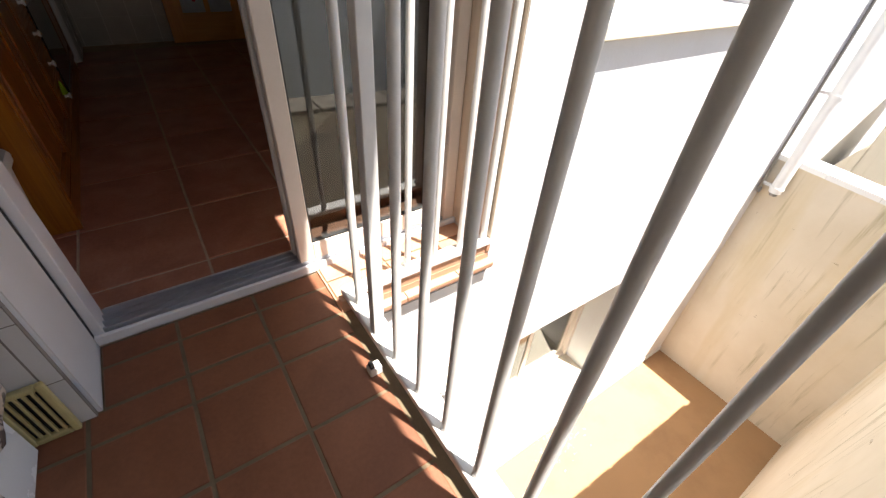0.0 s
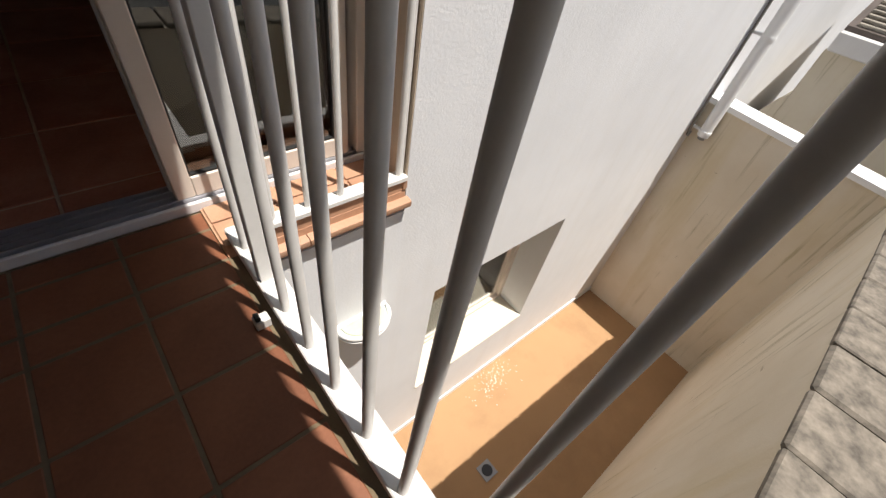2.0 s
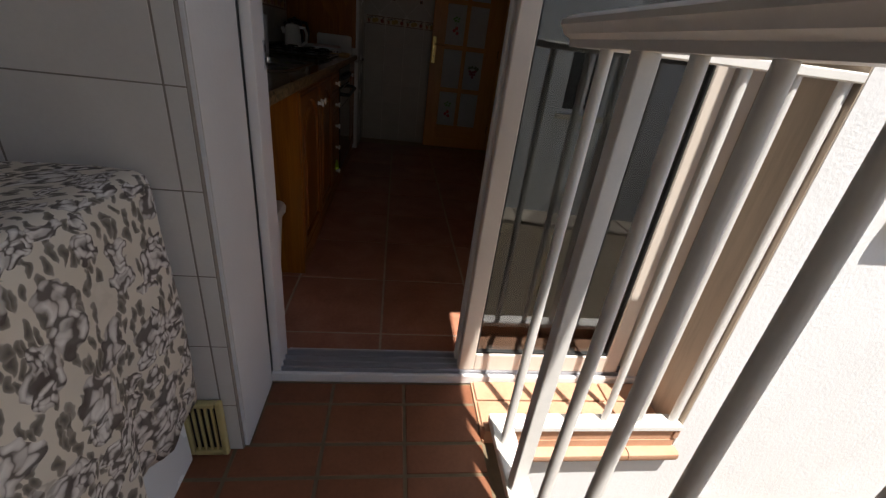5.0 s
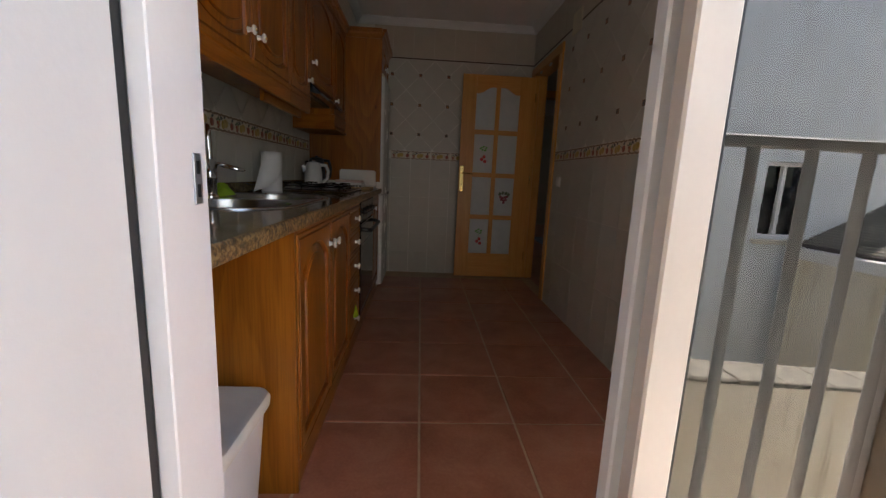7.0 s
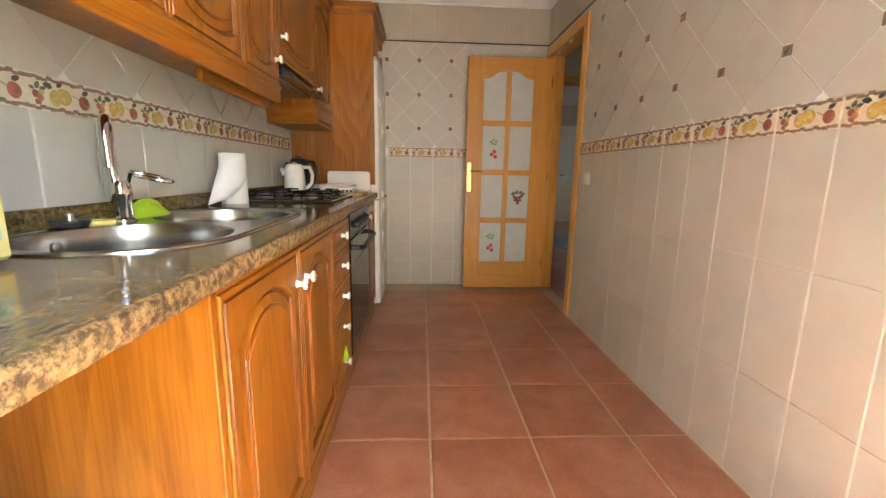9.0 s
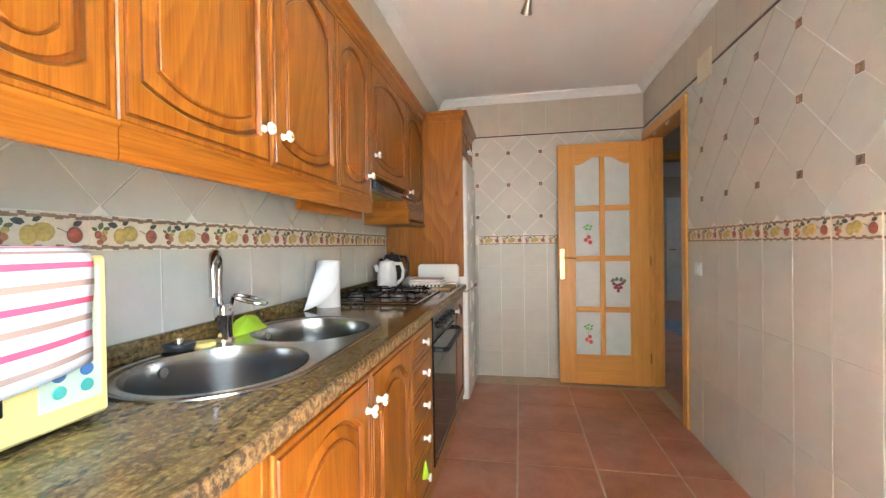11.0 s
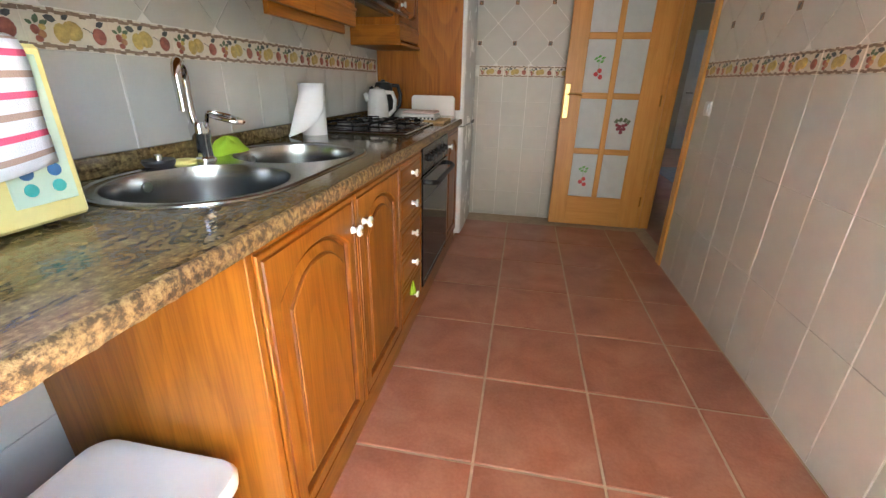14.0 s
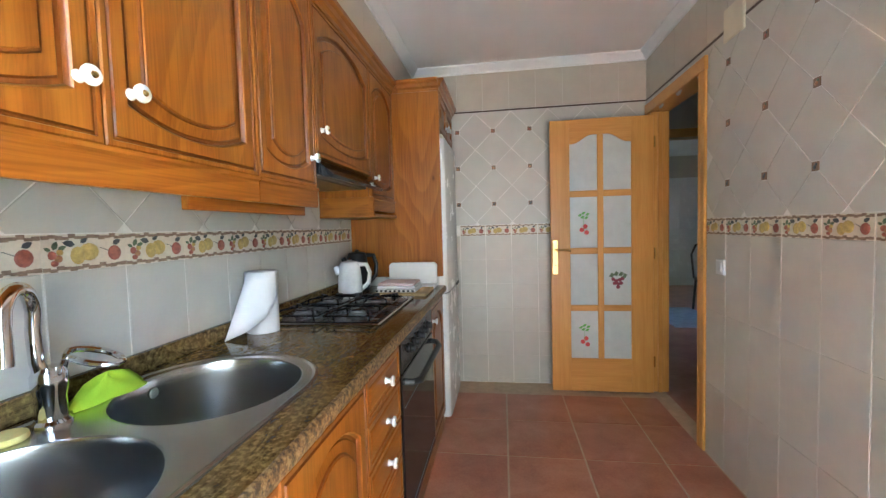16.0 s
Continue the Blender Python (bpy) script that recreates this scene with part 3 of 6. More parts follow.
# outside shell
structure("courtyard_floor", Build().box(-2.9, 3.28, -1.3, YO + 0.02, YARD - 0.2, YARD), yard_floor_paint, "ochre painted courtyard floor with faint tile joints", "courtyard floor")
structure("ground", Build().box(-60, 60, -60, 60, YARD - 0.4, YARD - 0.22), stone_cap, "ground beyond the houses", "ground")
wall_yard_right = structure("wall_yard_right", Build().prism([(3.125, -1.42, YARD), (3.125, YO, YARD), (3.125, YO, -0.285), (3.125, -1.42, -0.365)], (0.18, 0, 0)), yard_wall_paint, "stained cream courtyard wall", "wall")
wall_yard_front = structure("wall_yard_front", Build().prism([(-2.9, -1.42, YARD), (3.124, -1.42, YARD), (3.124, -1.42, CAP(3.124)), (-2.9, -1.42, CAP(-2.9))], (0, 0.245, 0)), yard_wall_paint, "cream boundary wall with yellow-green stains", "wall")
g = Build()
for i in range(4):
    ya, yb = YO - 0.002 - 0.36 * (i + 1) + 0.004, YO - 0.002 - 0.36 * i
    za, zb = -0.285 + 0.0483 * (ya - YO), -0.285 + 0.0483 * (yb - YO)
    g.prism([(3.105, ya, za + 0.001), (3.105, yb, zb + 0.001), (3.105, yb, zb + 0.046), (3.105, ya, za + 0.046)], (0.22, 0, 0))
structure("wall_cap", g, gypsum, "cream painted coping on the courtyard wall", "coping")
structure("balcony_slab", Build().box(-2.4, -0.665, -1.40, YO, -0.24, FB - 0.0025).box(-1.4515, -0.7425, YO, 0.489, -0.24, FB - 0.0025), balcony_grout, "balcony slab with grey-green tile joints", "balcony floor")
# unseen closing shell; the slab's edge is set where sun on the tiles ends
structure("balcony_slab_above", Build().box(-2.5, -0.44, -1.5, YO, 2.55, 2.75), shell_paint, "unseen slab of the balcony above, shading the one below", "ceiling")
structure("balcony_wall_left", Build().box(-2.5, -2.3, -1.5, YO, -0.24, 2.55), shell_paint, "unseen beige rendered side wall closing the balcony", "wall")
structure("balcony_wall_back", Build().box(-2.3, -0.70, -1.5, -1.38, -0.24, 2.55), shell_paint, "unseen beige rendered end wall closing the balcony", "wall")
# white reveals of the door recess
structure("reveal_left", Build().box(-1.462, -1.452, YO + 0.001, 0.50, FB, 2.22), pier_paint, "white painted reveal beside the balcony door", "reveal")
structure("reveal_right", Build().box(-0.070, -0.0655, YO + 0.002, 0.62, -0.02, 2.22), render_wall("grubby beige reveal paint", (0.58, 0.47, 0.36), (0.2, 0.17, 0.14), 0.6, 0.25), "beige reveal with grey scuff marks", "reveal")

# rooms behind the two facade windows
def dark_room(name, x0, x1, z0, z1):
    g = Build()
    t = 0.05
    for b in ((x0, x1, 3.4, 3.4 + t, z0, z1), (x0 - t, x0, YIN - 0.02, 3.4, z0, z1), (x1, x1 + t, YIN - 0.02, 3.4, z0, z1), (x0, x1, YIN - 0.02, 3.4, z0 - t, z0), (x0, x1, YIN - 0.02, 3.4, z1, z1 + t)):
        g.box(*b)
    return structure(name, g, hall_paint, "dim room behind the window", "room")


dark_room("room_lower", -0.4, 2.3, YARD, -0.5)
dark_room("room_upper", 0.2, 1.9, -0.1, 2.4)

# houses around the courtyard
def far_house():
    root = thing("opposite_house", "shaded blue-grey house across the courtyard with small windows", "house", (1.0, -5.2, YARD))
    part("wall", holed("y", -5.4, -5.1, -5, 7, YARD, 4.6, [(-1.35, -0.55, 0.3, 1.5), (1.6, 2.4, 0.3, 1.5), (4.2, 5.0, 0.3, 1.5)]), far_paint, root, smooth=0)
    for x in (-1.35, 1.6, 4.2):
        w = part("window", Build().box(x, x + 0.8, -5.33, -5.3, 0.3, 1.5), black_glass, root, "dark window pane", 0)
        g = Build().box(x, x + 0.06, -5.29, -5.22, 0.3, 1.5).box(x + 0.74, x + 0.8, -5.29, -5.22, 0.3, 1.5)
        g.box(x + 0.06, x + 0.74, -5.29, -5.22, 1.44, 1.5).box(x + 0.06, x + 0.74, -5.29, -5.22, 0.3, 0.36).box(x + 0.37, x + 0.43, -5.285, -5.225, 0.36, 1.44)
        part("frame", g, white_alu, w, smooth=0)
        part("sill", Build().box(x - 0.08, x + 0.88, -5.15, -5.02, 0.22, 0.298, 0.01), yard_wall_paint, w, smooth=0)
    part("roof_edge", Build().box(-5.1, 7.1, -5.5, -4.95, 4.6, 4.75, 0.02), roof_clay, root)


far_house()


def neighbour_house():
    root = thing("neighbour_house", "low beige neighbouring house with a pale slatted roof", "house", (5.3, -2.4, YARD))
    part("wall", Build().box(4.4, 6.1, -4.6, -0.06, YARD, 0.10), yard_wall_paint, root, smooth=0)
    part("wing", Build().prism([(4.39, -0.06, YARD), (4.39, -0.06, -0.33), (4.39, 0.0, -0.40), (4.39, 0.12, -0.66), (4.39, 0.12, YARD)], (1.2, 0, 0)), yard_wall_paint, root, smooth=0)
    part("beam", Build().box(4.36, 4.6, -4.6, -0.075, 0.102, 0.265, 0.01), pier_paint, root, "pale concrete beam")
    r = part("roof", Build().prism([(4.44, -4.6, 0.267), (4.44, -0.08, 0.267), (6.1, -0.08, 1.095), (6.1, -4.6, 1.095)], (0, 0, 0.04)), roof_clay, root, smooth=0)
    for k in range(26):
        part("roof_slat", Build().box(4.46 + 0.062 * k, 4.50 + 0.062 * k, -4.6, -0.14, 0.319 + 0.031 * k, 0.347 + 0.031 * k, 0.006), roof_pale, r)


neighbour_house()

# ---- balcony things ----
def sliding_door():
    root = thing("door_1", "cream aluminium sliding balcony door standing half open", "sliding door", (-0.76, 0.56, FB), kind="structure")
    g = Build().box(-1.452, -1.425, 0.505, 0.60, 0.0, 2.2, 0.002).box(-1.452, -1.435, 0.60, 0.639, 0.0, 2.2)
    part("jamb", g, white_alu, root)
    part("jamb", Build().box(-0.125, -0.072, 0.505, 0.639, 0.0, 2.2, 0.003), aluminium, root)
    part("gasket", Build().box(-1.4525, -1.4515, 0.49, 0.505, FB, 2.2).box(-1.4275, -1.4262, 0.55, 0.556, 0.03, 2.2), rubber, root)
    part("trim", Build().box(-1.475, -1.4528, 0.468, 0.503, FB, 2.2, 0.003), white_alu, root)
    part("head", Build().box(-1.425, -0.125, 0.505, 0.639, 2.15, 2.2, 0.002), white_alu, root)
    part("threshold", Build().box(-1.455, -0.066, 0.49, 0.505, FB, 0.018, 0.003).box(-1.425, -0.125, 0.505, 0.639, -0.1, 0.006), white_alu, root)
    g = Build()
    for y in (0.515, 0.545, 0.575, 0.605):
        g.box(-1.425, -0.125, y - 0.004, y + 0.004, 0.006, 0.028, 0.001)
    part("track", g, track_metal, root)
    part("latch_plate", Build().box(-1.4255, -1.4225, 0.582, 0.602, 0.99, 1.06, 0.001).box(-1.4228, -1.4222, 0.588, 0.596, 1.0, 1.018, slot=1).box(-1.4228, -1.4222, 0.588, 0.596, 1.032, 1.05, slot=1), [track_metal, rubber], root, "steel latch plate")
    for x0, x1, y0, y1 in ((-0.793, -0.16, 0.51, 0.545), (-0.798, -0.14, 0.565, 0.60)):
        leaf = part("panel", Build().box(x0, x0 + 0.058, y0, y1, 0.028, 2.15, 0.004).box(x1 - 0.058, x1, y0, y1, 0.028, 2.15, 0.004)
                    .box(x0 + 0.058, x1 - 0.058, y0, y1, 0.028, 0.105, 0.004).box(x0 + 0.058, x1 - 0.058, y0, y1, 2.085, 2.15, 0.004), aluminium if y0 < 0.55 else white_alu, root, "cream aluminium door leaf")
        pane = part("pane", Build().box(x0 + 0.055, x1 - 0.055, (y0 + y1) / 2 - 0.003, (y0 + y1) / 2 + 0.003, 0.1, 2.09), clear_glass, leaf, "clear glass pane", 0)
        pane.visible_shadow = False
        ga = Build()
        for a, b, c, d in ((x0 + 0.058, x0 + 0.063, 0.105, 2.085), (x1 - 0.063, x1 - 0.058, 0.105, 2.085), (x0 + 0.063, x1 - 0.063, 0.105, 0.112), (x0 + 0.063, x1 - 0.063, 2.078, 2.085)):
            ga.box(a, b, y0 + 0.006, y1 - 0.006, c, d)
        part("gasket", ga, rubber, leaf, smooth=0)


sliding_door()


def railing():
    root = thing("railing", "cream painted metal balcony railing of round bars with a moulded handrail", "railing", (-0.70, -0.4, FB))
    g = Build().box(-0.724, -0.655, -1.38, 0.284, 0.030, 0.062, 0.004).box(-0.655, -0.068, 0.228, 0.284, 0.038, 0.062, 0.004)
    part("base_rail", g, rail_paint, root)
    prof = [(-0.022, 1.128), (0.022, 1.128), (0.024, 1.142), (0.040, 1.150), (0.044, 1.160), (0.050, 1.166), (0.048, 1.176), (0.03, 1.186), (0.0, 1.190), (-0.03, 1.186), (-0.048, 1.176), (-0.050, 1.166), (-0.044, 1.160), (-0.040, 1.150), (-0.024, 1.142)]
    part("handrail", Build().loft([[(-0.702 + d, y, h) for d, h in prof] for y in (-1.38, 0.305)], 0, True, True), rail_paint, root)
    part("top_bar", Build().box(-0.68, -0.068, 0.236, 0.276, 1.128, 1.150, 0.003), rail_paint, root)
    bar = Build().tube((0, 0, 0.058), (0, 0, 1.132), 0.0122, n=20).mesh("bar", [rail_paint], 40)
    thin = Build().tube((0, 0, 0.058), (0, 0, 1.132), 0.0115, n=14).mesh("thin_bar", [rail_paint], 40)
    slim = Build().tube((0, 0, 0.058), (0, 0, 1.132), 0.009, n=16).mesh("slim_bar", [rail_paint], 40)
    post = Build().box(-0.0175, 0.0175, -0.0175, 0.0175, 0.058, 1.132, 0.002).mesh("post", [rail_paint], 0)
    rows = [0.176, 0.041, -0.089, -0.220, -0.350, -0.485, -0.621] + [-0.758 - 0.1345 * k for k in range(5)]
    spots = [(-0.699, y, post if k == 1 else bar if k < 7 else slim) for k, y in enumerate(rows)]
    spots += [(-0.585 + 0.122 * k, 0.256, thin) for k in range(5)] + [(-0.084, 0.262, thin)]
    for x, y, me in spots:
        ob = new("post" if me == post else "bar", me)
        ob.parent = root
        ob.location = Vector((x, y, 0)) - root.location
    part("floor_bracket", Build().box(-0.775, -0.735, -0.060, -0.028, FB, 0.012, 0.002).box(-0.772, -0.758, -0.056, -0.032, 0.012, 0.028, 0.002, 1), [rail_paint, rubber], root, "small white floor bracket")
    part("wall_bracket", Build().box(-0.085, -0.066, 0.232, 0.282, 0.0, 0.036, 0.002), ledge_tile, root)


railing()


def washing_machine():
    root = thing("washing_machine", "white washing machine standing on the balcony tiles", "washing machine", (-1.87, -0.1, FB))
    part("body", Build().box(-2.17, -1.582, -0.42, 0.19, FB + 0.004, 0.80, 0.012), lacquer, root)
    for x in (-2.12, -1.63):
        for y in (-0.37, 0.14):
            part("foot", Build().tube((x, y, FB), (x, y, FB + 0.006), 0.018), black_plastic, root)


washing_machine()


def machine_cover():
    x0, x1, y0, y1 = -2.185, -1.556, -0.44, 0.205
    rings = []
    per = []
    n = 26
    for k in range(n):
        per.append((x1, y0 + (y1 - y0) * k / n, 1, 0))
    for k in range(n):
        per.append((x1 - (x1 - x0) * k / n, y1, 0, 0.0))
    for k in range(n):
        per.append((x0, y1 - (y1 - y0) * k / n, -1, 0))
    for k in range(n):
        per.append((x0 + (x1 - x0) * k / n, y0, 0, -1))
    for i in range(15):
        u = i / 14
        ring = []
        for k, (x, y, nx, ny) in enumerate(per):
            hem = 0.20 + 0.03 * math.sin(k * 0.31 + 0.5) + 0.018 * math.sin(k * 0.83)
            z = hem + (0.78 - hem) * u
            w = (1 - u) ** 1.3 * (0.016 * math.sin(k * 0.62) + 0.010 * math.sin(k * 1.31 + 1)) + 0.006 + 0.012 * math.sin(u * 3.1)
            ring.append((x + nx * w, y + ny * w, z))
        rings.append(ring)
    cx, cy = (x0 + x1) / 2, (y0 + y1) / 2
    for s, z in ((0.985, 0.805), (0.95, 0.819), (0.9, 0.823), (0.5, 0.822)):
        rings.append([(cx + (x - cx) * s, cy + (y - cy) * s, z + 0.003 * math.sin(k * 0.4 + s * 9)) for k, (x, y, _, _) in enumerate(per)])
    g = Build().loft(rings, 0, False, True)
    uv_of = []
    run = [0.0]
    for a, b in zip(per, per[1:]):
        run.append(run[-1] + math.hypot(b[0] - a[0], b[1] - a[1]))
    for i in range(len(rings)):
        for k in range(len(per)):
            uv_of.append((run[k], rings[i][k][2] + (0.02, 0.05, 0.09, 0.3)[i - 15] if i > 14 else rings[i][k][2]))
    ob = solid("machine_cover", g, floral, "cream cotton cover with grey roses draped over the washing machine", "cover", 60)
    layer = ob.data.uv_layers.new(name="UVMap")
    for lp in ob.data.loops:
        layer.data[lp.index].uv = uv_of[lp.vertex_index]
    mod = ob.modifiers.new("cloth", "SOLIDIFY")
    mod.thickness, mod.offset = 0.003, 1


machine_cover()


def wall_vent():
    root = thing("wall_vent", "yellowed plastic ventilation grille low on the pier", "vent", (-1.55, 0.205, -0.02))
    x0, x1, z0, z1, y = -1.602, -1.496, -0.018, 0.185, 0.212
    part("frame", Build().box(x0, x0 + 0.016, y - 0.012, y + 0.006, z0, z1, 0.003).box(x1 - 0.016, x1, y - 0.012, y + 0.006, z0, z1, 0.003)
         .box(x0 + 0.016, x1 - 0.016, y - 0.012, y + 0.006, z1 - 0.018, z1, 0.003).box(x0 + 0.016, x1 - 0.016, y - 0.012, y + 0.006, z0, z0 + 0.018, 0.003), yellow_vent, root)
    part("backing", Build().box(x0 + 0.01, x1 - 0.01, y + 0.002, y + 0.006, z0 + 0.01, z1 - 0.01), black_plastic, root, smooth=0)
    for k in range(4):
        x = x0 + 0.026 + k * 0.0165
        part("slat", Build().box(x, x + 0.006, y - 0.008, y + 0.001, z0 + 0.018, z1 - 0.018, 0.001), yellow_vent, root)


yellow_vent = plain("yellowed plastic", (0.56, 0.46, 0.20), 0.5, vary=0.2)
wall_vent()


def facade_window(name, x0, x1, z0, z1, yf, label, lean):
    root = thing(name, label, "window", ((x0 + x1) / 2, yf, z0), kind="structure")
    f = 0.045
    part("window_frame", Build().box(x0, x0 + f, yf, yf + 0.06, z0, z1, 0.003).box(x1 - f, x1, yf, yf + 0.06, z0, z1, 0.003)
         .box(x0 + f, x1 - f, yf, yf + 0.06, z1 - f, z1, 0.003).box(x0 + f, x1 - f, yf, yf + 0.06, z0, z0 + f, 0.003), aluminium, root)
    xm = (x0 + x1) / 2
    for a, b, dy in ((x0 + f, xm + 0.03, 0.008), (xm - 0.03, x1 - f, 0.034)):
        s = part("sash", Build().box(a, a + 0.05, yf + dy, yf + dy + 0.022, z0 + f, z1 - f, 0.003).box(b - 0.05, b, yf + dy, yf + dy + 0.022, z0 + f, z1 - f, 0.003)
                 .box(a + 0.05, b - 0.05, yf + dy, yf + dy + 0.022, z1 - f - 0.05, z1 - f, 0.003).box(a + 0.05, b - 0.05, yf + dy, yf + dy + 0.022, z0 + f, z0 + f + 0.05, 0.003), aluminium, root)
        p = part("pane", Build().box(a + 0.045, b - 0.045, yf + dy + 0.009, yf + dy + 0.013, z0 + f + 0.045, z1 - f - 0.045), clear_glass, s, smooth=0)
        p.visible_shadow = False
    part("window_sill", Build().box(x0 - lean, x1 + lean, YO - 0.037, yf, z0 - 0.062, z0 - 0.001, 0.006) if lean else Build().box(x0 - 0.0, x1, YO - 0.012, yf, z0, z0 + 0.012, 0.003),
         sill_paint, root, "cream sill")


sill_paint = plain("cream sill paint", (0.72, 0.66, 0.53), 0.7, vary=0.12, scale=5)
facade_window("window_upper", 0.25, 1.505, 0.87, 2.0, 0.42, "aluminium window with a cream projecting sill on the white facade", 0.04)
facade_window("window_lower", 0.222, 1.465, -2.100, -0.864, 0.50, "two-leaf cream aluminium window deep in the white facade", 0.0)


def bulkhead_lamp():
    """Half-round uplighter: glass lid in a white rim over a shallow bowl."""
    root = thing("wall_lamp", "white half-round wall lamp with a glass lid on the facade", "wall lamp", (-0.27, YO, -0.78))
    cx, z = -0.272, -0.70

    def half(rx, ry, h, lift=0.0):
        pts = [(cx - rx * math.cos(math.pi * k / 20), YO - 0.006 - ry * math.sin(math.pi * k / 20) ** 0.8, h - lift * math.sin(math.pi * k / 20)) for k in range(21)]
        return pts + [(cx + rx * 0.6 * (1 - k), YO - 0.006, h) for k in (0.4, 1.0, 1.6)]

    part("back_plate", Build().box(cx - 0.145, cx + 0.145, YO - 0.006, YO, z - 0.13, z + 0.012, 0.002), white_plastic, root)
    part("bowl", Build().loft([half(0.05, 0.02, z - 0.12), half(0.10, 0.06, z - 0.085), half(0.132, 0.10, z - 0.04), half(0.14, 0.118, z - 0.006, 0.012)], 0, True, True), frosted, root, "frosted glass bowl", 60)
    part("lid", Build().loft([half(0.118, 0.098, z - 0.004, 0.012), half(0.118, 0.098, z + 0.004, 0.012)], 0, True, True), lamp_glass, root, "greenish glass lid", 40)
    rim = half(0.138, 0.115, z, 0.012)
    part("rim", Build().pipe(rim + rim[:1], 0.011, 8), white_plastic, root)
    low = [(x, y, h - 0.028) for x, y, h in half(0.141, 0.119, z, 0.012)[:21]]
    part("guard", Build().pipe(low, 0.005, 6), white_plastic, root)


lamp_glass = plain("pale green ribbed glass", (0.52, 0.54, 0.42), 0.15, vary=0.15, scale=30)
bulkhead_lamp()


def downpipe():
    root = thing("downpipe", "white plastic rainwater pipe running down the facade corner", "downpipe", (3.06, 0.11, -0.55))
    part("pipe", Build().tube((3.062, 0.11, -0.53), (3.062, 0.11, 5.0), 0.048, n=18), white_plastic, root)
    for z in (-0.50, 0.27, 1.05, 1.8, 2.6):
        part("clamp", Build().tube((3.062, 0.11, z), (3.062, 0.11, z + 0.022), 0.053, n=18).box(3.045, 3.08, 0.155, YO, z + 0.002, z + 0.02), gypsum, root)
    part("outlet", Build().tube((3.062, 0.11, -0.56), (3.062, 0.11, -0.52), 0.03, n=12), grey_metal, root)
    root2 = thing("conduit", "thin grey cable conduit beside the rainwater pipe", "conduit", (3.05, YO - 0.02, -0.75))
    part("tube", Build().pipe([(3.01, YO - 0.016, 5.0), (3.01, YO - 0.016, -0.50), (3.02, YO - 0.018, -0.56), (3.05, YO - 0.02, -0.58), (3.075, YO - 0.018, -0.54)], 0.011, 8), grey_metal, root2)


downpipe()


def yard_bits():
    root = thing("floor_drain", "small square metal drain in the courtyard floor", "drain", (0.555, -0.505, YARD))
    part("frame", Build().box(0.485, 0.625, -0.575, -0.435, YARD, YARD + 0.006, 0.002), grey_metal, root)
    part("grate", Build().lathe((0.555, -0.505, YARD), [(0.05, 0.006), (0.05, 0.009), (0.04, 0.010)], n=16), black_iron, root)
    g = Build()
    rnd = random.Random(5)
    for k in range(150):
        x, y = rnd.gauss(1.2, 0.15), rnd.gauss(0.09, 0.09)
        s = rnd.uniform(0.002, 0.007)
        if y < YO - 0.02:
            a = rnd.uniform(0, 3)
            g.prism([(x + s * math.cos(a + q), y + s * math.sin(a + q), YARD + 0.001) for q in (0, 1.7, 3.3, 4.9)], (0, 0, 0.003))
    solid("paint_flecks", g, flecks, "white flakes of fallen paint scattered on the courtyard floor", "debris", 0, kind="stuff")


yard_bits()
g = Build().box(-2.9, 3.124, YO - 0.012, YO + 0.002, YARD, YARD + 0.07, 0.003)
structure("skirting", g, facade_paint, "white skirting strip at the foot of the facade", "skirting")

# ---- kitchen things ----
def knob(x, y, z, parent):
    """Porcelain knob with a brass rosette, standing out along +x."""
    g = Build().lathe((x, y, z), [(0.011, 0.0), (0.009, 0.006), (0.0075, 0.012), (0.010, 0.017), (0.0165, 0.021), (0.0175, 0.025), (0.0155, 0.029), (0.009, 0.031)], "x", 18, 0)
    g.lathe((x, y, z), [(0.0065, 0.0305), (0.005, 0.0335), (0.0, 0.0345)], "x", 12, 1)
    part("knob", g, [porcelain, brass], parent, "white porcelain knob with a brass centre")


def door_face(g, xf, y0, y1, z0, z1, arch_top, arch_bottom, m=0.052, slot=0):
    """Raised-and-fielded panel door facing +x."""
    N = 15
    t = 0.02

    def ring(inset, depth, a):
        b, c, d, e = y0 + inset, y1 - inset, z0 + inset, z1 - inset
        us = [k / (N - 1) for k in range(N)]
        sh = lambda u: min(1.0, max(0.0, abs(2 * u - 1))) ** 2.2
        low = [(xf - depth, b + (c - b) * u, d + (arch_bottom * a * (sh(u)))) for u in us]
        up = [(xf - depth, b + (c - b) * u, e - (arch_top * a * (sh(u)))) for u in reversed(us)]
        return low + up

    rings = [ring(0, t, 0), ring(0, 0.003, 0), ring(0.003, 0, 0), ring(0.012, 0, 0), ring(0.0135, 0.004, 0), ring(0.018, 0.004, 0), ring(0.0205, 0, 0), ring(m - 0.006, 0, 1), ring(m - 0.003, 0.003, 1), ring(m, 0.013, 1), ring(m + 0.007, 0.0145, 1), ring(m + 0.010, 0.011, 1), ring(m + 0.034, 0.007, 1), ring(m + 0.036, 0.003, 1), ring(m + 0.039, 0.0025, 1), ring(m + 0.041, 0.0, 1), ring(m + 0.046, 0.0, 1)]
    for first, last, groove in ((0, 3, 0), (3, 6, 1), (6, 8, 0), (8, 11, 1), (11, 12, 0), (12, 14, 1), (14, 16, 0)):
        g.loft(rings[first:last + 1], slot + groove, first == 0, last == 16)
    return g


XU, XB = -1.765, -1.475       # fronts of the wall and base cabinets


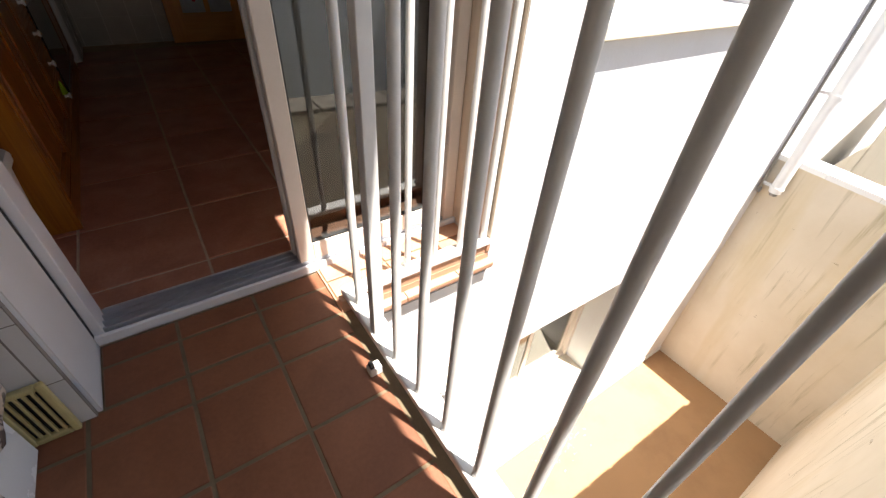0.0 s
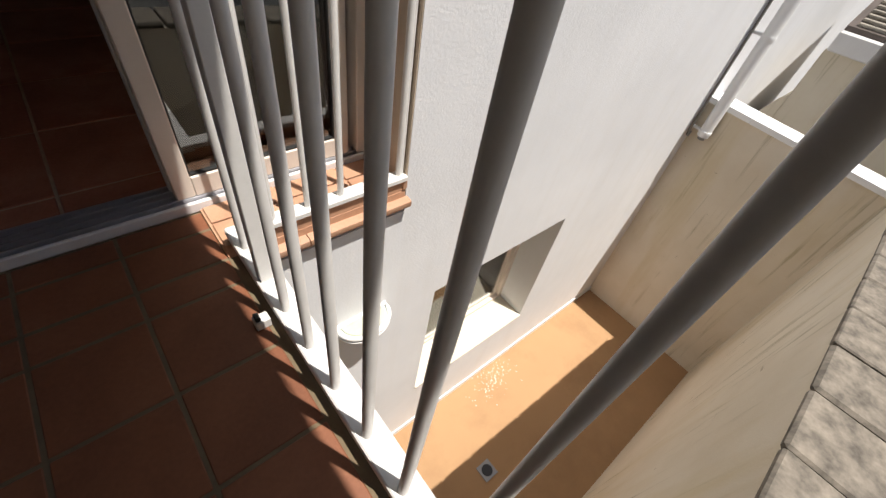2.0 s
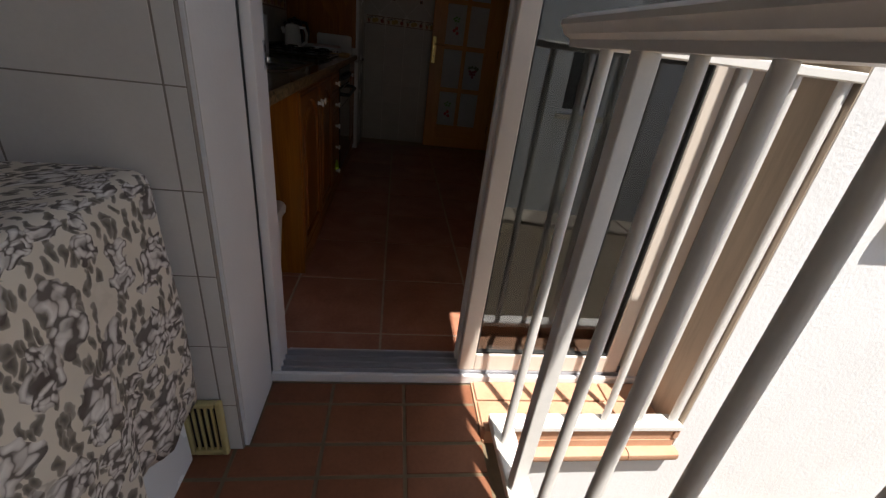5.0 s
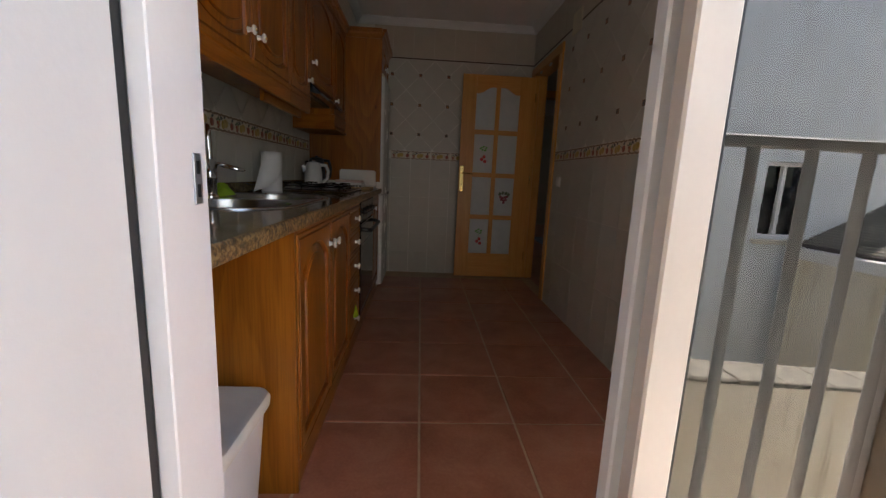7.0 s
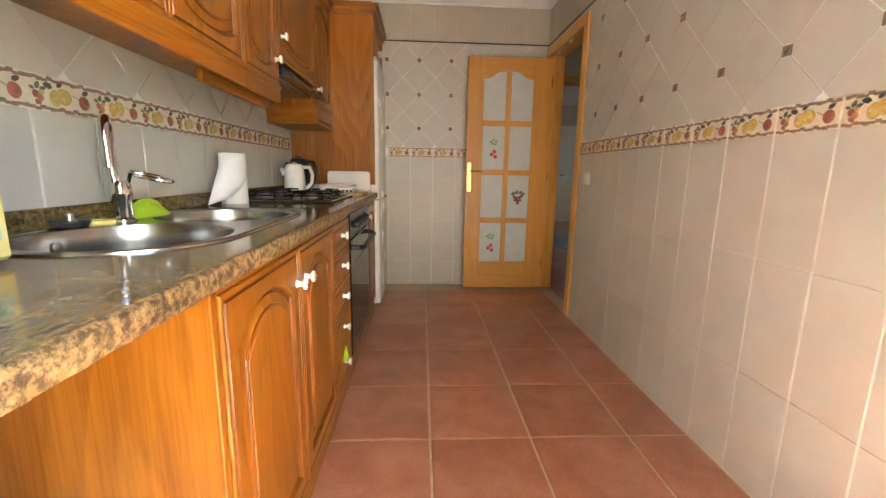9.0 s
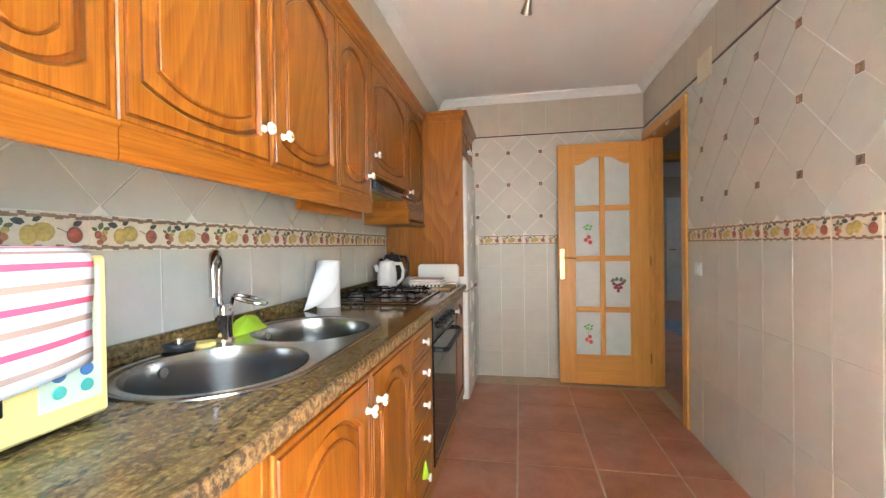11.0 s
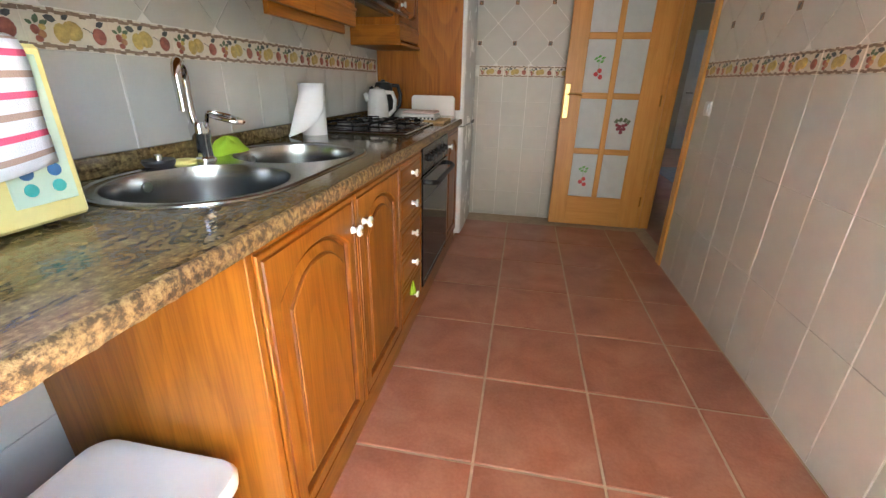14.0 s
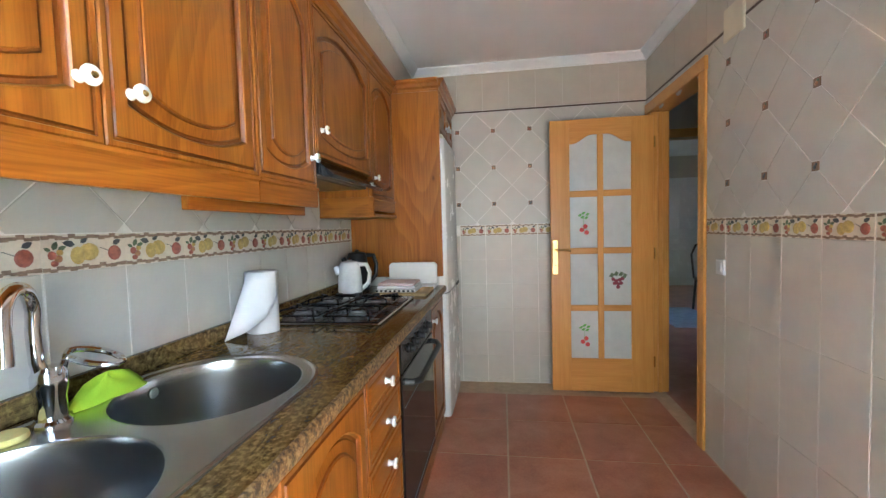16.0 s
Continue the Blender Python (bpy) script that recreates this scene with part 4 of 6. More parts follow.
def wall_unit(y0, y1, doors, zb=1.435, rail=True, label="varnished pine wall cabinet with arched panel doors and white knobs"):
    root = thing("wall_cabinet", label, "cabinet", (XL + 0.15, (y0 + y1) / 2, zb), "wall cabinets")
    e = 0.001
    part("body", Build().box(XL, XU - 0.022, y0 + e, y1 - e, zb, 2.125, 0.001), pine_v, root)
    for a, b, side in doors:
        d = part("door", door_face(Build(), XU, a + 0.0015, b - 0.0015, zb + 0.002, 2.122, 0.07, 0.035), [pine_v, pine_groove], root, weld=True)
        knob(XU, b - 0.040 if side > 0 else a + 0.055, zb + 0.105, d)
    cr = [(XL, 2.125), (XU + 0.004, 2.125), (XU + 0.006, 2.140), (XU + 0.018, 2.150), (XU + 0.022, 2.168), (XU + 0.036, 2.178), (XU + 0.038, 2.195), (XL, 2.195)]
    part("crown", Build().loft([[(x, y, z) for x, z in cr] for y in (y0 + e, y1 - e)], 0, True, True), pine_y, root)
    if rail:
        lr = [(XU - 0.022, zb), (XU + 0.006, zb), (XU + 0.006, zb - 0.008), (XU, zb - 0.014), (XU, zb - 0.064), (XU - 0.004, zb - 0.07), (XU - 0.022, zb - 0.07)]
        part("light_rail", Build().loft([[(x, y, z) for x, z in lr] for y in (y0 + e, y1 - e)], 0, True, True), pine_y, root)
    return root


wall_unit(0.665, 1.22, [(0.665, 0.935, 1), (0.935, 1.22, -1)])
wall_unit(1.22, 2.14, [(1.22, 1.69, 1), (1.69, 2.14, -1)])
c = wall_unit(2.14, 2.51, [(2.14, 2.51, 1)], label="narrow varnished pine wall cabinet with one arched door")
part("pelmet", Build().box(XU - 0.07, XU - 0.05, 1.93, 2.505, 1.337, 1.435, 0.002), pine_y, c)
wall_unit(2.51, 3.16, [(2.51, 3.16, -1)], 1.555, False, "short varnished pine wall cabinet over the extractor hood")
c = wall_unit(3.16, 3.61, [(3.16, 3.61, -1)], 1.45, True, "varnished pine wall cabinet beside the extractor hood")
part("side_board", Build().box(XL, XU + 0.004, 3.162, 3.18, 1.36, 1.45, 0.002).box(XL, XU + 0.012, 3.158, 3.606, 1.345, 1.362, 0.003), pine_x, c)


def extractor():
    root = thing("extractor_hood", "slim black extractor hood with a tilted visor under the cabinet", "extractor hood", (-1.9, 2.83, 1.5))
    part("body", Build().box(XL, XU - 0.03, 2.515, 3.155, 1.49, 1.553, 0.004), grey_metal, root)
    part("visor", Build().prism([(XU - 0.03, 2.517, 1.495), (XU + 0.055, 2.517, 1.475), (XU + 0.06, 2.517, 1.488), (XU - 0.005, 2.517, 1.545), (XU - 0.03, 2.517, 1.55)], (0, 0.636, 0)), black_glass, root, "black visor")
    part("filter", Build().box(XL + 0.05, XU - 0.05, 2.56, 3.11, 1.484, 1.4895), dark_metal, root)


extractor()


def base_unit(y0, y1, kind, group="base cabinets"):
    label = {"doors": "varnished pine base cabinet with two arched panel doors", "drawers": "varnished pine unit of five drawers with white knobs", "door": "narrow varnished pine base cabinet with one door"}[kind]
    root = thing("base_cabinet", label, "cabinet", (-1.78, (y0 + y1) / 2, 0), group)
    e = 0.001
    g = Build().box(XL, XB - 0.022, y0 + e, y1 - e, 0.10, 0.72 if kind == "doors" else 0.872, 0.001)
    if kind == "doors":     # open above, to take the two bowls
        g.box(XB - 0.040, XB - 0.022, y0 + e, y1 - e, 0.7205, 0.872, 0.001)
    part("body", g, pine_v, root)
    part("plinth", Build().box(XL, XB - 0.012, y0 + e, y1 - e, 0.0, 0.10), pine_y, root)
    part("top_rail", Build().box(XB - 0.022, XB - 0.002, y0 + e, y1 - e, 0.855, 0.872, 0.002), pine_y, root)
    if kind == "doors":
        ym = 1.69
        for a, b, s in ((y0 + 0.004, ym, 1), (ym, y1, -1)):
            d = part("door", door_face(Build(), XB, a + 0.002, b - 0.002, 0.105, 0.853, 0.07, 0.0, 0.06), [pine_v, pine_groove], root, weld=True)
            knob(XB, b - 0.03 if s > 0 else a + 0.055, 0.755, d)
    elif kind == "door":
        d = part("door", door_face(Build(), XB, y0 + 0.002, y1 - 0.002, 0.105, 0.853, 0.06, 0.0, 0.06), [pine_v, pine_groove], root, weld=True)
        knob(XB, y0 + 0.04, 0.775, d)
    else:
        zs = [0.105, 0.295, 0.445, 0.585, 0.725, 0.853]
        for a, b in zip(zs, zs[1:]):
            g = Build()
            N = 4
            rings = []
            for inset, depth in ((0, 0.02), (0, 0.003), (0.004, 0), (0.016, 0.0), (0.020, 0.004), (0.026, 0.005), (0.034, 0.001), (0.04, 0.0)):
                rings.append([(XB - depth, y0 + 0.002 + inset, a + 0.002 + inset), (XB - depth, y1 - 0.002 - inset, a + 0.002 + inset), (XB - depth, y1 - 0.002 - inset, b - 0.002 - inset), (XB - depth, y0 + 0.002 + inset, b - 0.002 - inset)])
            d = part("drawer_front", g.loft(rings, 0, True, True), pine_y, root)
            knob(XB, (y0 + y1) / 2, (a + b) / 2, d)
    return root


base_unit(1.22, 2.14, "doors")
base_unit(2.14, 2.51, "drawers")
base_unit(3.18, 3.615, "door")
solid("end_panel", Build().box(XL, XB - 0.002, 1.198, 1.2195, 0.0, 0.872, 0.002), pine_v, "varnished pine end panel of the base cabinets", "panel")


def oven():
    root = thing("oven", "built-in black oven with a glass door and a row of knobs", "oven", (-1.75, 2.845, 0))
    y0, y1 = 2.512, 3.178
    part("body", Build().box(XL + 0.05, XB - 0.03, y0 + 0.01, y1 - 0.01, 0.12, 0.868), grey_metal, root)
    part("plinth", Build().box(XL, XB - 0.012, y0, y1, 0.0, 0.115), pine_y, root)
    c = part("control_panel", Build().box(XB - 0.03, XB + 0.004, y0 + 0.002, y1 - 0.002, 0.735, 0.866, 0.004), black_enamel, root)
    for k in range(5):
        y = y0 + 0.14 + k * 0.095
        part("dial", Build().lathe((XB + 0.004, y, 0.80), [(0.021, 0), (0.021, 0.006), (0.016, 0.010), (0.0145, 0.024), (0.0, 0.025)], "x", 16).box(XB + 0.02, XB + 0.031, y - 0.003, y + 0.003, 0.786, 0.814, 0.001), black_plastic, c)
    d = part("oven_door", Build().box(XB - 0.03, XB + 0.006, y0 + 0.002, y1 - 0.002, 0.135, 0.728, 0.004), black_glass, root, "black glass oven door")
    for z in (0.17, 0.60):
        part("trim", Build().box(XB + 0.005, XB + 0.008, y0 + 0.03, y1 - 0.03, z, z + 0.003), grey_metal, d, smooth=0)
    pts = [(XB + 0.004, y0 + 0.05, 0.695), (XB + 0.035, y0 + 0.055, 0.692), (XB + 0.052, y0 + 0.09, 0.688)] + [(XB + 0.056, y0 + 0.1 + 0.466 * k / 6, 0.686) for k in range(7)] + [(XB + 0.052, y1 - 0.09, 0.688), (XB + 0.035, y1 - 0.055, 0.692), (XB + 0.004, y1 - 0.05, 0.695)]
    part("handle", Build().pipe(pts, 0.013, 10), black_plastic, d)


oven()

ZT = 0.915
BOWLS = ((-1.783, 1.490, 0.203), (-1.783, 1.937, 0.198))


def worktop():
    root = thing("worktop", "polished brown granite worktop with a rough flamed front edge", "worktop", (-1.76, 2.1, 0.873))
    g = Build()
    y0, y1, xf = 0.665, 3.612, -1.452
    for z in (0.873, ZT):
        for a, b in ((y0, 1.25), (2.34, y1)):
            g.add([(XL, a, z), (xf - 0.008, a, z), (xf - 0.008, b, z), (XL, b, z)], [(0, 1, 2, 3)])
        for (bx, by, br), a, b in zip(BOWLS, (1.25, 1.7135), (1.7135, 2.34)):
            around(g, bx, by, br + 0.012, XL, xf - 0.008, a, b, z)
    g.add([(XL, y0, 0.873), (xf - 0.008, y0, 0.873), (xf - 0.008, y0, ZT), (XL, y0, ZT), (XL, y1, 0.873), (xf - 0.008, y1, 0.873), (xf - 0.008, y1, ZT), (XL, y1, ZT)], [(0, 1, 2, 3), (4, 5, 6, 7)])
    part("slab", g, granite, root, smooth=0, weld=True)
    rnd = random.Random(3)
    rows = []
    N = 190
    for k in range(N + 1):
        y = y0 + (y1 - y0) * k / N
        j = [rnd.uniform(-1, 1) * 0.0022 for _ in range(4)]
        rows.append([(xf - 0.0085, y, ZT), (xf - 0.003 + j[0], y, ZT - 0.001), (xf + 0.001 + j[1], y, ZT - 0.007), (xf + 0.002 + j[2], y, 0.894), (xf + j[3], y, 0.878), (xf - 0.0085, y, 0.873)])
    part("front_edge", Build().loft(rows, closed=False), granite_edge, root, "rough flamed granite edge", 80)
    part("upstand", Build().box(XL, XL + 0.02, y0, y1, ZT + 0.0005, ZT + 0.052, 0.003), granite, root)


worktop()


def sink():
    root = thing("sink", "stainless steel sink with two round bowls set in granite", "sink", (-1.805, 1.79, ZT))
    (ax, ay, _), (cx, cy, _) = BOWLS
    ring = lambda r, z: [(ax + r * math.cos(a), ay + r * math.sin(a), z) for a in [math.pi + math.pi * k / 24 for k in range(25)]] + [(cx + r * math.cos(a), cy + r * math.sin(a), z) for a in [math.pi * k / 24 for k in range(25)]]
    g = Build()
    g.loft([ring(0.240, ZT), ring(0.239, ZT + 0.004), ring(0.233, ZT + 0.006), ring(0.226, ZT + 0.003)])
    for (bx, by, br), ya, yb, way in zip(BOWLS, (1.2, 1.7135), (1.7135, 2.4), (1, -1)):
        reach = lambda c, s, way=way: 0.226 / max(abs(c), 1e-4) if s * way > 0 else 0.226
        around(g, bx, by, br + 0.006, bx - 0.226, bx + 0.226, ya, yb, ZT + 0.003, reach=reach)
    part("deck", g, steel, root, smooth=15)
    for x, y, r in BOWLS:
        prof = [(r + 0.006, 0.003), (r + 0.002, 0.002), (r, -0.004), (r - 0.002, -0.05), (r - 0.005, -0.13), (r - 0.015, -0.165), (r - 0.045, -0.178), (0.04, -0.182), (0.036, -0.188), (0.0, -0.188)]
        b = part("bowl", Build().lathe((x, y, ZT), prof, n=40, caps=False), steel, root, smooth=50)
        part("strainer", Build().lathe((x, y, ZT - 0.188), [(0.035, 0.0), (0.033, 0.006), (0.012, 0.005), (0.0, 0.008)], n=20), chrome, b)
        part("overflow", Build().lathe((x - r + 0.006, y + 0.03, ZT - 0.035), [(0.014, 0.0), (0.012, 0.003), (0.0, 0.004)], "x", 14), dark_metal, b)


sink()


def tap():
    root = thing("tap", "chrome single-lever mixer tap with a swan-neck spout", "tap", (-1.975, 1.745, ZT + 0.003))
    x, y, z = -1.965, 1.725, ZT + 0.002
    part("body", Build().lathe((x, y, z), [(0.032, 0), (0.031, 0.008), (0.025, 0.014), (0.024, 0.055), (0.028, 0.075), (0.029, 0.10), (0.022, 0.115), (0, 0.118)], n=20), chrome, root)
    pts = [(x, y - 0.008, z + 0.085), (x - 0.004, y - 0.016, z + 0.13), (x - 0.004, y - 0.018, z + 0.19), (x, y - 0.018, z + 0.225)]
    for k in range(1, 9):
        a = math.pi * k / 8
        pts.append((x + 0.025 - 0.025 * math.cos(a), y - 0.018 - 0.042 + 0.042 * math.cos(a), z + 0.225 + 0.05 * math.sin(a)))
    pts += [(x + 0.053, y - 0.104, z + 0.175), (x + 0.054, y - 0.106, z + 0.15)]
    part("spout", Build().pipe(pts, 0.0125, 12), chrome, root)
    loop = [(x + 0.01, y + 0.018, z + 0.105)]
    for k in range(13):
        a = math.pi * 1.2 - 2 * math.pi * 0.93 * k / 12
        loop.append((x + 0.065 + 0.055 * math.cos(a), y + 0.035 + 0.03 * math.sin(a), z + 0.125 - 0.012 * math.cos(a)))
    part("lever", Build().pipe(loop, 0.0065, 8), chrome, root)


tap()


def cloth_heap(name, cx, cy, z, rx, ry, h, mat, label, category, seed, lift=None):
    rnd = random.Random(seed)
    g = Build()
    rings = []
    ph = [rnd.uniform(0, 6) for _ in range(4)]
    for i, (s, u) in enumerate(((1.0, 0.0), (1.02, 0.12), (0.86, 0.45), (0.6, 0.8), (0.3, 0.95), (0.05, 1.0))):
        ring = []
        for k in range(26):
            a = 2 * math.pi * k / 26
            w = 1 + 0.16 * math.sin(3 * a + ph[0]) + 0.1 * math.sin(5 * a + ph[1]) + 0.06 * math.sin(9 * a + ph[2] + i)
            ring.append((cx + rx * s * w * math.cos(a), cy + ry * s * w * math.sin(a), z + h * u * (1 + 0.25 * math.sin(4 * a + ph[3] + i * 0.7))))
        rings.append(ring)
    return solid(name, g.loft(rings, 0, True, True), mat, label, category, 60)


cloth_heap("dish_cloth", -1.985, 1.86, ZT + 0.0035, 0.032, 0.085, 0.045, lime_cloth, "lime green dish cloth crumpled behind the tap", "cloth", 2)
solid("sponge", Build().lathe((-1.975, 1.655, ZT + 0.0035), [(0.03, 0), (0.032, 0.004), (0.03, 0.012), (0.0, 0.013)], n=18), sponge_yellow, "round yellow sponge beside the tap", "sponge")
g = Build().lathe((-2.008, 1.60, ZT + 0.0055), [(0.036, 0), (0.042, 0.012), (0.040, 0.018), (0.028, 0.014), (0.0, 0.010)], n=20)
g.lathe((-2.008, 1.60, ZT + 0.0055), [(0.012, 0.012), (0.01, 0.03), (0.0, 0.033)], n=12, slot=1)
solid("sink_plug", g, [black_plastic, chrome], "black rubber plugs and a steel strainer beside the tap", "plug")


def paper_roll():
    root = thing("paper_roll", "white kitchen paper roll standing with a loose flap", "paper roll", (-1.975, 2.46, ZT))
    x, y, r = -1.975, 2.455, 0.056
    part("roll", Build().lathe((x, y, ZT), [(0.019, 0.0), (r, 0.0), (r, 0.222), (0.019, 0.222), (0.019, 0.0)], n=32), paper, root)
    flap = Build()
    a = [(x + (r + 0.002) * math.cos(q), y + (r + 0.002) * math.sin(q), ZT + 0.222) for q in (0.35, -0.2, -0.75, -1.3, -1.85)]
    b = [(x + (r + 0.002) * math.cos(0.35), y + (r + 0.002) * math.sin(0.35), ZT + 0.15), (x + r + 0.004, y - 0.02, ZT + 0.105), (x + r * 0.95, y - 0.07, ZT + 0.062), (x + 0.010, y - 0.115, ZT + 0.024), (x - 0.045, y - 0.155, ZT + 0.001)]
    rows = [[tuple(p[i] + (q[i] - p[i]) * k / 6 for i in range(3)) for p, q in zip(a, b)] for k in range(7)]
    fl = part("flap", flap.loft(rows, closed=False), paper, root, smooth=60)
    md = fl.modifiers.new("sheet", "SOLIDIFY")
    md.thickness = 0.0012


paper_roll()


def hob():
    root = thing("hob", "black four-burner gas hob with wire pan supports", "hob", (-1.8, 2.84, ZT))
    x0, x1, y0, y1, z = -2.035, -1.555, 2.53, 3.15, ZT + 0.0005
    part("tray", Build().box(x0, x1, y0, y1, z, z + 0.010, 0.004), steel, root)
    part("glass_top", Build().box(x0 + 0.012, x1 - 0.012, y0 + 0.012, y1 - 0.09, z + 0.010, z + 0.013, 0.001), black_enamel, root)
    for bx, by, r in ((-1.92, 2.67, 0.045), (-1.69, 2.67, 0.035), (-1.92, 2.92, 0.035), (-1.69, 2.92, 0.05)):
        b = part("burner", Build().lathe((bx, by, z + 0.013), [(r, 0), (r, 0.008), (r * 0.8, 0.013), (r * 0.78, 0.02), (0, 0.022)], n=22), grey_metal, root)
        part("burner_cap", Build().lathe((bx, by, z + 0.035), [(r * 0.8, 0), (r * 0.8, 0.005), (0, 0.008)], n=22), black_enamel, b)
        g = Build()
        for a in range(4):
            c, s = math.cos(a * math.pi / 2 + 0.785), math.sin(a * math.pi / 2 + 0.785)
            g.pipe([(bx + 0.13 * c * 0.8, by + 0.13 * s * 0.8, z + 0.012), (bx + 0.125 * c * 0.8, by + 0.125 * s * 0.8, z + 0.045), (bx + 0.03 * c, by + 0.03 * s, z + 0.048)], 0.004, 6)
        sq = [(bx + 0.102 * c, by + 0.102 * s, z + 0.030) for c, s in ((1, 1), (1, -1), (-1, -1), (-1, 1))]
        g.pipe([tuple(p) for p in sq + sq[:1]], 0.004, 6)
        part("pan_support", g, black_enamel, root)
    for k in range(4):
        part("dial", Build().lathe((x0 + 0.09 + k * 0.1, y1 - 0.05, z + 0.010), [(0.021, 0), (0.019, 0.004), (0.017, 0.022), (0, 0.023)], n=16), black_plastic, root)
    cloth_heap("scourer", -2.0, 2.585, z + 0.0135, 0.016, 0.03, 0.022, sponge_yellow, "small yellow scourer lying on the hob", "scourer", 8)


hob()


def kettle(name, cx, cy, mat, label, h, r, turn):
    root = thing(name, label, "kettle", (cx, cy, ZT))
    part("base", Build().lathe((cx, cy, ZT), [(r * 0.95, 0), (r * 0.97, 0.012), (r * 0.8, 0.018)], n=24), black_plastic, root)
    part("body", Build().lathe((cx, cy, ZT + 0.018), [(r * 0.95, 0), (r, 0.01), (r * 0.94, h * 0.5), (r * 0.80, h * 0.88), (r * 0.66, h * 0.97), (r * 0.3, h), (0, h + 0.002)], n=28), mat, root)
    part("lid_knob", Build().lathe((cx, cy, ZT + 0.018 + h), [(0.012, 0), (0.014, 0.008), (0, 0.014)], n=14), black_plastic if mat != lacquer else chrome, root)
    c, s = math.cos(turn), math.sin(turn)
    pts = [(cx + c * r * 0.72, cy + s * r * 0.72, ZT + h * 0.98), (cx + c * r * 1.35, cy + s * r * 1.35, ZT + h * 0.97), (cx + c * r * 1.6, cy + s * r * 1.6, ZT + h * 0.72), (cx + c * r * 1.5, cy + s * r * 1.5, ZT + h * 0.4), (cx + c * r * 0.95, cy + s * r * 0.95, ZT + h * 0.2)]
    part("handle", Build().pipe(pts, [0.013, 0.013, 0.012, 0.012, 0.013], 10), mat, root)
    part("spout", Build().pipe([(cx - c * r * 0.8, cy - s * r * 0.8, ZT + h * 0.72), (cx - c * r * 1.15, cy - s * r * 1.15, ZT + h * 0.93)], [0.026, 0.012], 10), mat, root)


kettle("white_kettle", -1.935, 3.235, lacquer, "white electric kettle on the worktop beside the hob", 0.175, 0.068, 0.3)
kettle("black_kettle", -1.955, 3.41, black_plastic, "black kettle with a chrome rim behind the white one", 0.215, 0.072, 0.5)


def bread_corner():
    solid("chopping_board", Build().box(-1.80, -1.50, 3.19, 3.44, ZT, ZT + 0.016, 0.004), board_wood, "pale wooden chopping board on the worktop", "chopping board")
    g = Build().loft([[(x, y, z) for x, z in ((-1.80, ZT + 0.02), (-1.50, ZT + 0.02), (-1.50, ZT + 0.135), (-1.515, ZT + 0.15), (-1.785, ZT + 0.15), (-1.80, ZT + 0.135))] for y in (3.555, 3.585)], 0, True, True)
    g.box(-1.80, -1.50, 3.48, 3.605, ZT, ZT + 0.022, 0.004)
    solid("white_tray", g, white_plastic, "white plastic tray leaning upright against the tall panel", "tray")
    root = thing("tea_towels", "folded pink and white tea towels on the chopping board", "towels", (-1.68, 3.32, ZT + 0.016))
    for k, (m, w) in enumerate(((white_plastic, 0.0), (paper, 0.006), (pink_cloth, 0.012))):
        part("towel", Build().box(-1.79 + w, -1.56 - w, 3.22 + w, 3.42 - w, ZT + 0.0165 + k * 0.017, ZT + 0.0325 + k * 0.017, 0.007), m, root, "folded cloth")
    g = Build()
    for k in range(9):
        g.box(-1.785 + 0.025 * k, -1.773 + 0.025 * k, 3.2185, 3.2205, ZT + 0.020, ZT + 0.030)
    part("pattern", g, black_plastic, root, smooth=0)


bread_corner()


def microwave():
    root = thing("microwave", "pale yellow microwave oven on the worktop", "microwave", (-1.91, 0.94, ZT))
    x0, x1, y0, y1, z0, z1 = -2.05, -1.785, 0.69, 1.20, ZT + 0.012, 1.195
    part("body", Build().box(x0, x1, y0, y1, z0, z1, 0.008), yellow_plastic, root)
    f = part("front", Build().box(x1, x1 + 0.014, y0, y1, z0 - 0.003, z1, 0.006), yellow_plastic, root)
    part("door_window", Build().box(x1 + 0.0125, x1 + 0.0155, y0 + 0.03, 1.048, z0 + 0.045, z1 - 0.05, 0.002), black_glass, f, "dark door window")
    c = part("control_panel", Build().box(x1 + 0.0125, x1 + 0.0155, 1.09, 1.186, z0 + 0.03, z1 - 0.015, 0.001), panel_print, f, "pale green control panel")
    part("display", Build().box(x1 + 0.015, x1 + 0.0165, 1.105, 1.172, z1 - 0.055, z1 - 0.028), black_glass, f, smooth=0)
    for r in range(5):
        for k in range(2):
            part("button", Build().lathe((x1 + 0.0155, 1.118 + k * 0.042, z0 + 0.055 + r * 0.026), [(0.0105, 0), (0.010, 0.002), (0, 0.003)], "x", 12), button_green if r == 0 else button_blue, c)
    g = Build()
    for x in (x0 + 0.04, x1 - 0.03):
        for y in (y0 + 0.04, y1 - 0.04):
            g.tube((x, y, ZT), (x, y, z0), 0.012)
    part("feet", g, black_plastic, root)
    root2 = thing("magazine", "dark magazine with a yellow cover lying on the microwave", "magazine", (-1.95, 0.9, 1.195))
    part("cover", Build().box(-2.04, -1.84, 0.75, 1.02, 1.1955, 1.203, 0.001), black_plastic, root2)
    part("sheet", Build().box(-2.0, -1.86, 0.85, 1.12, 1.2032, 1.208, 0.001), sponge_yellow, root2)


microwave()


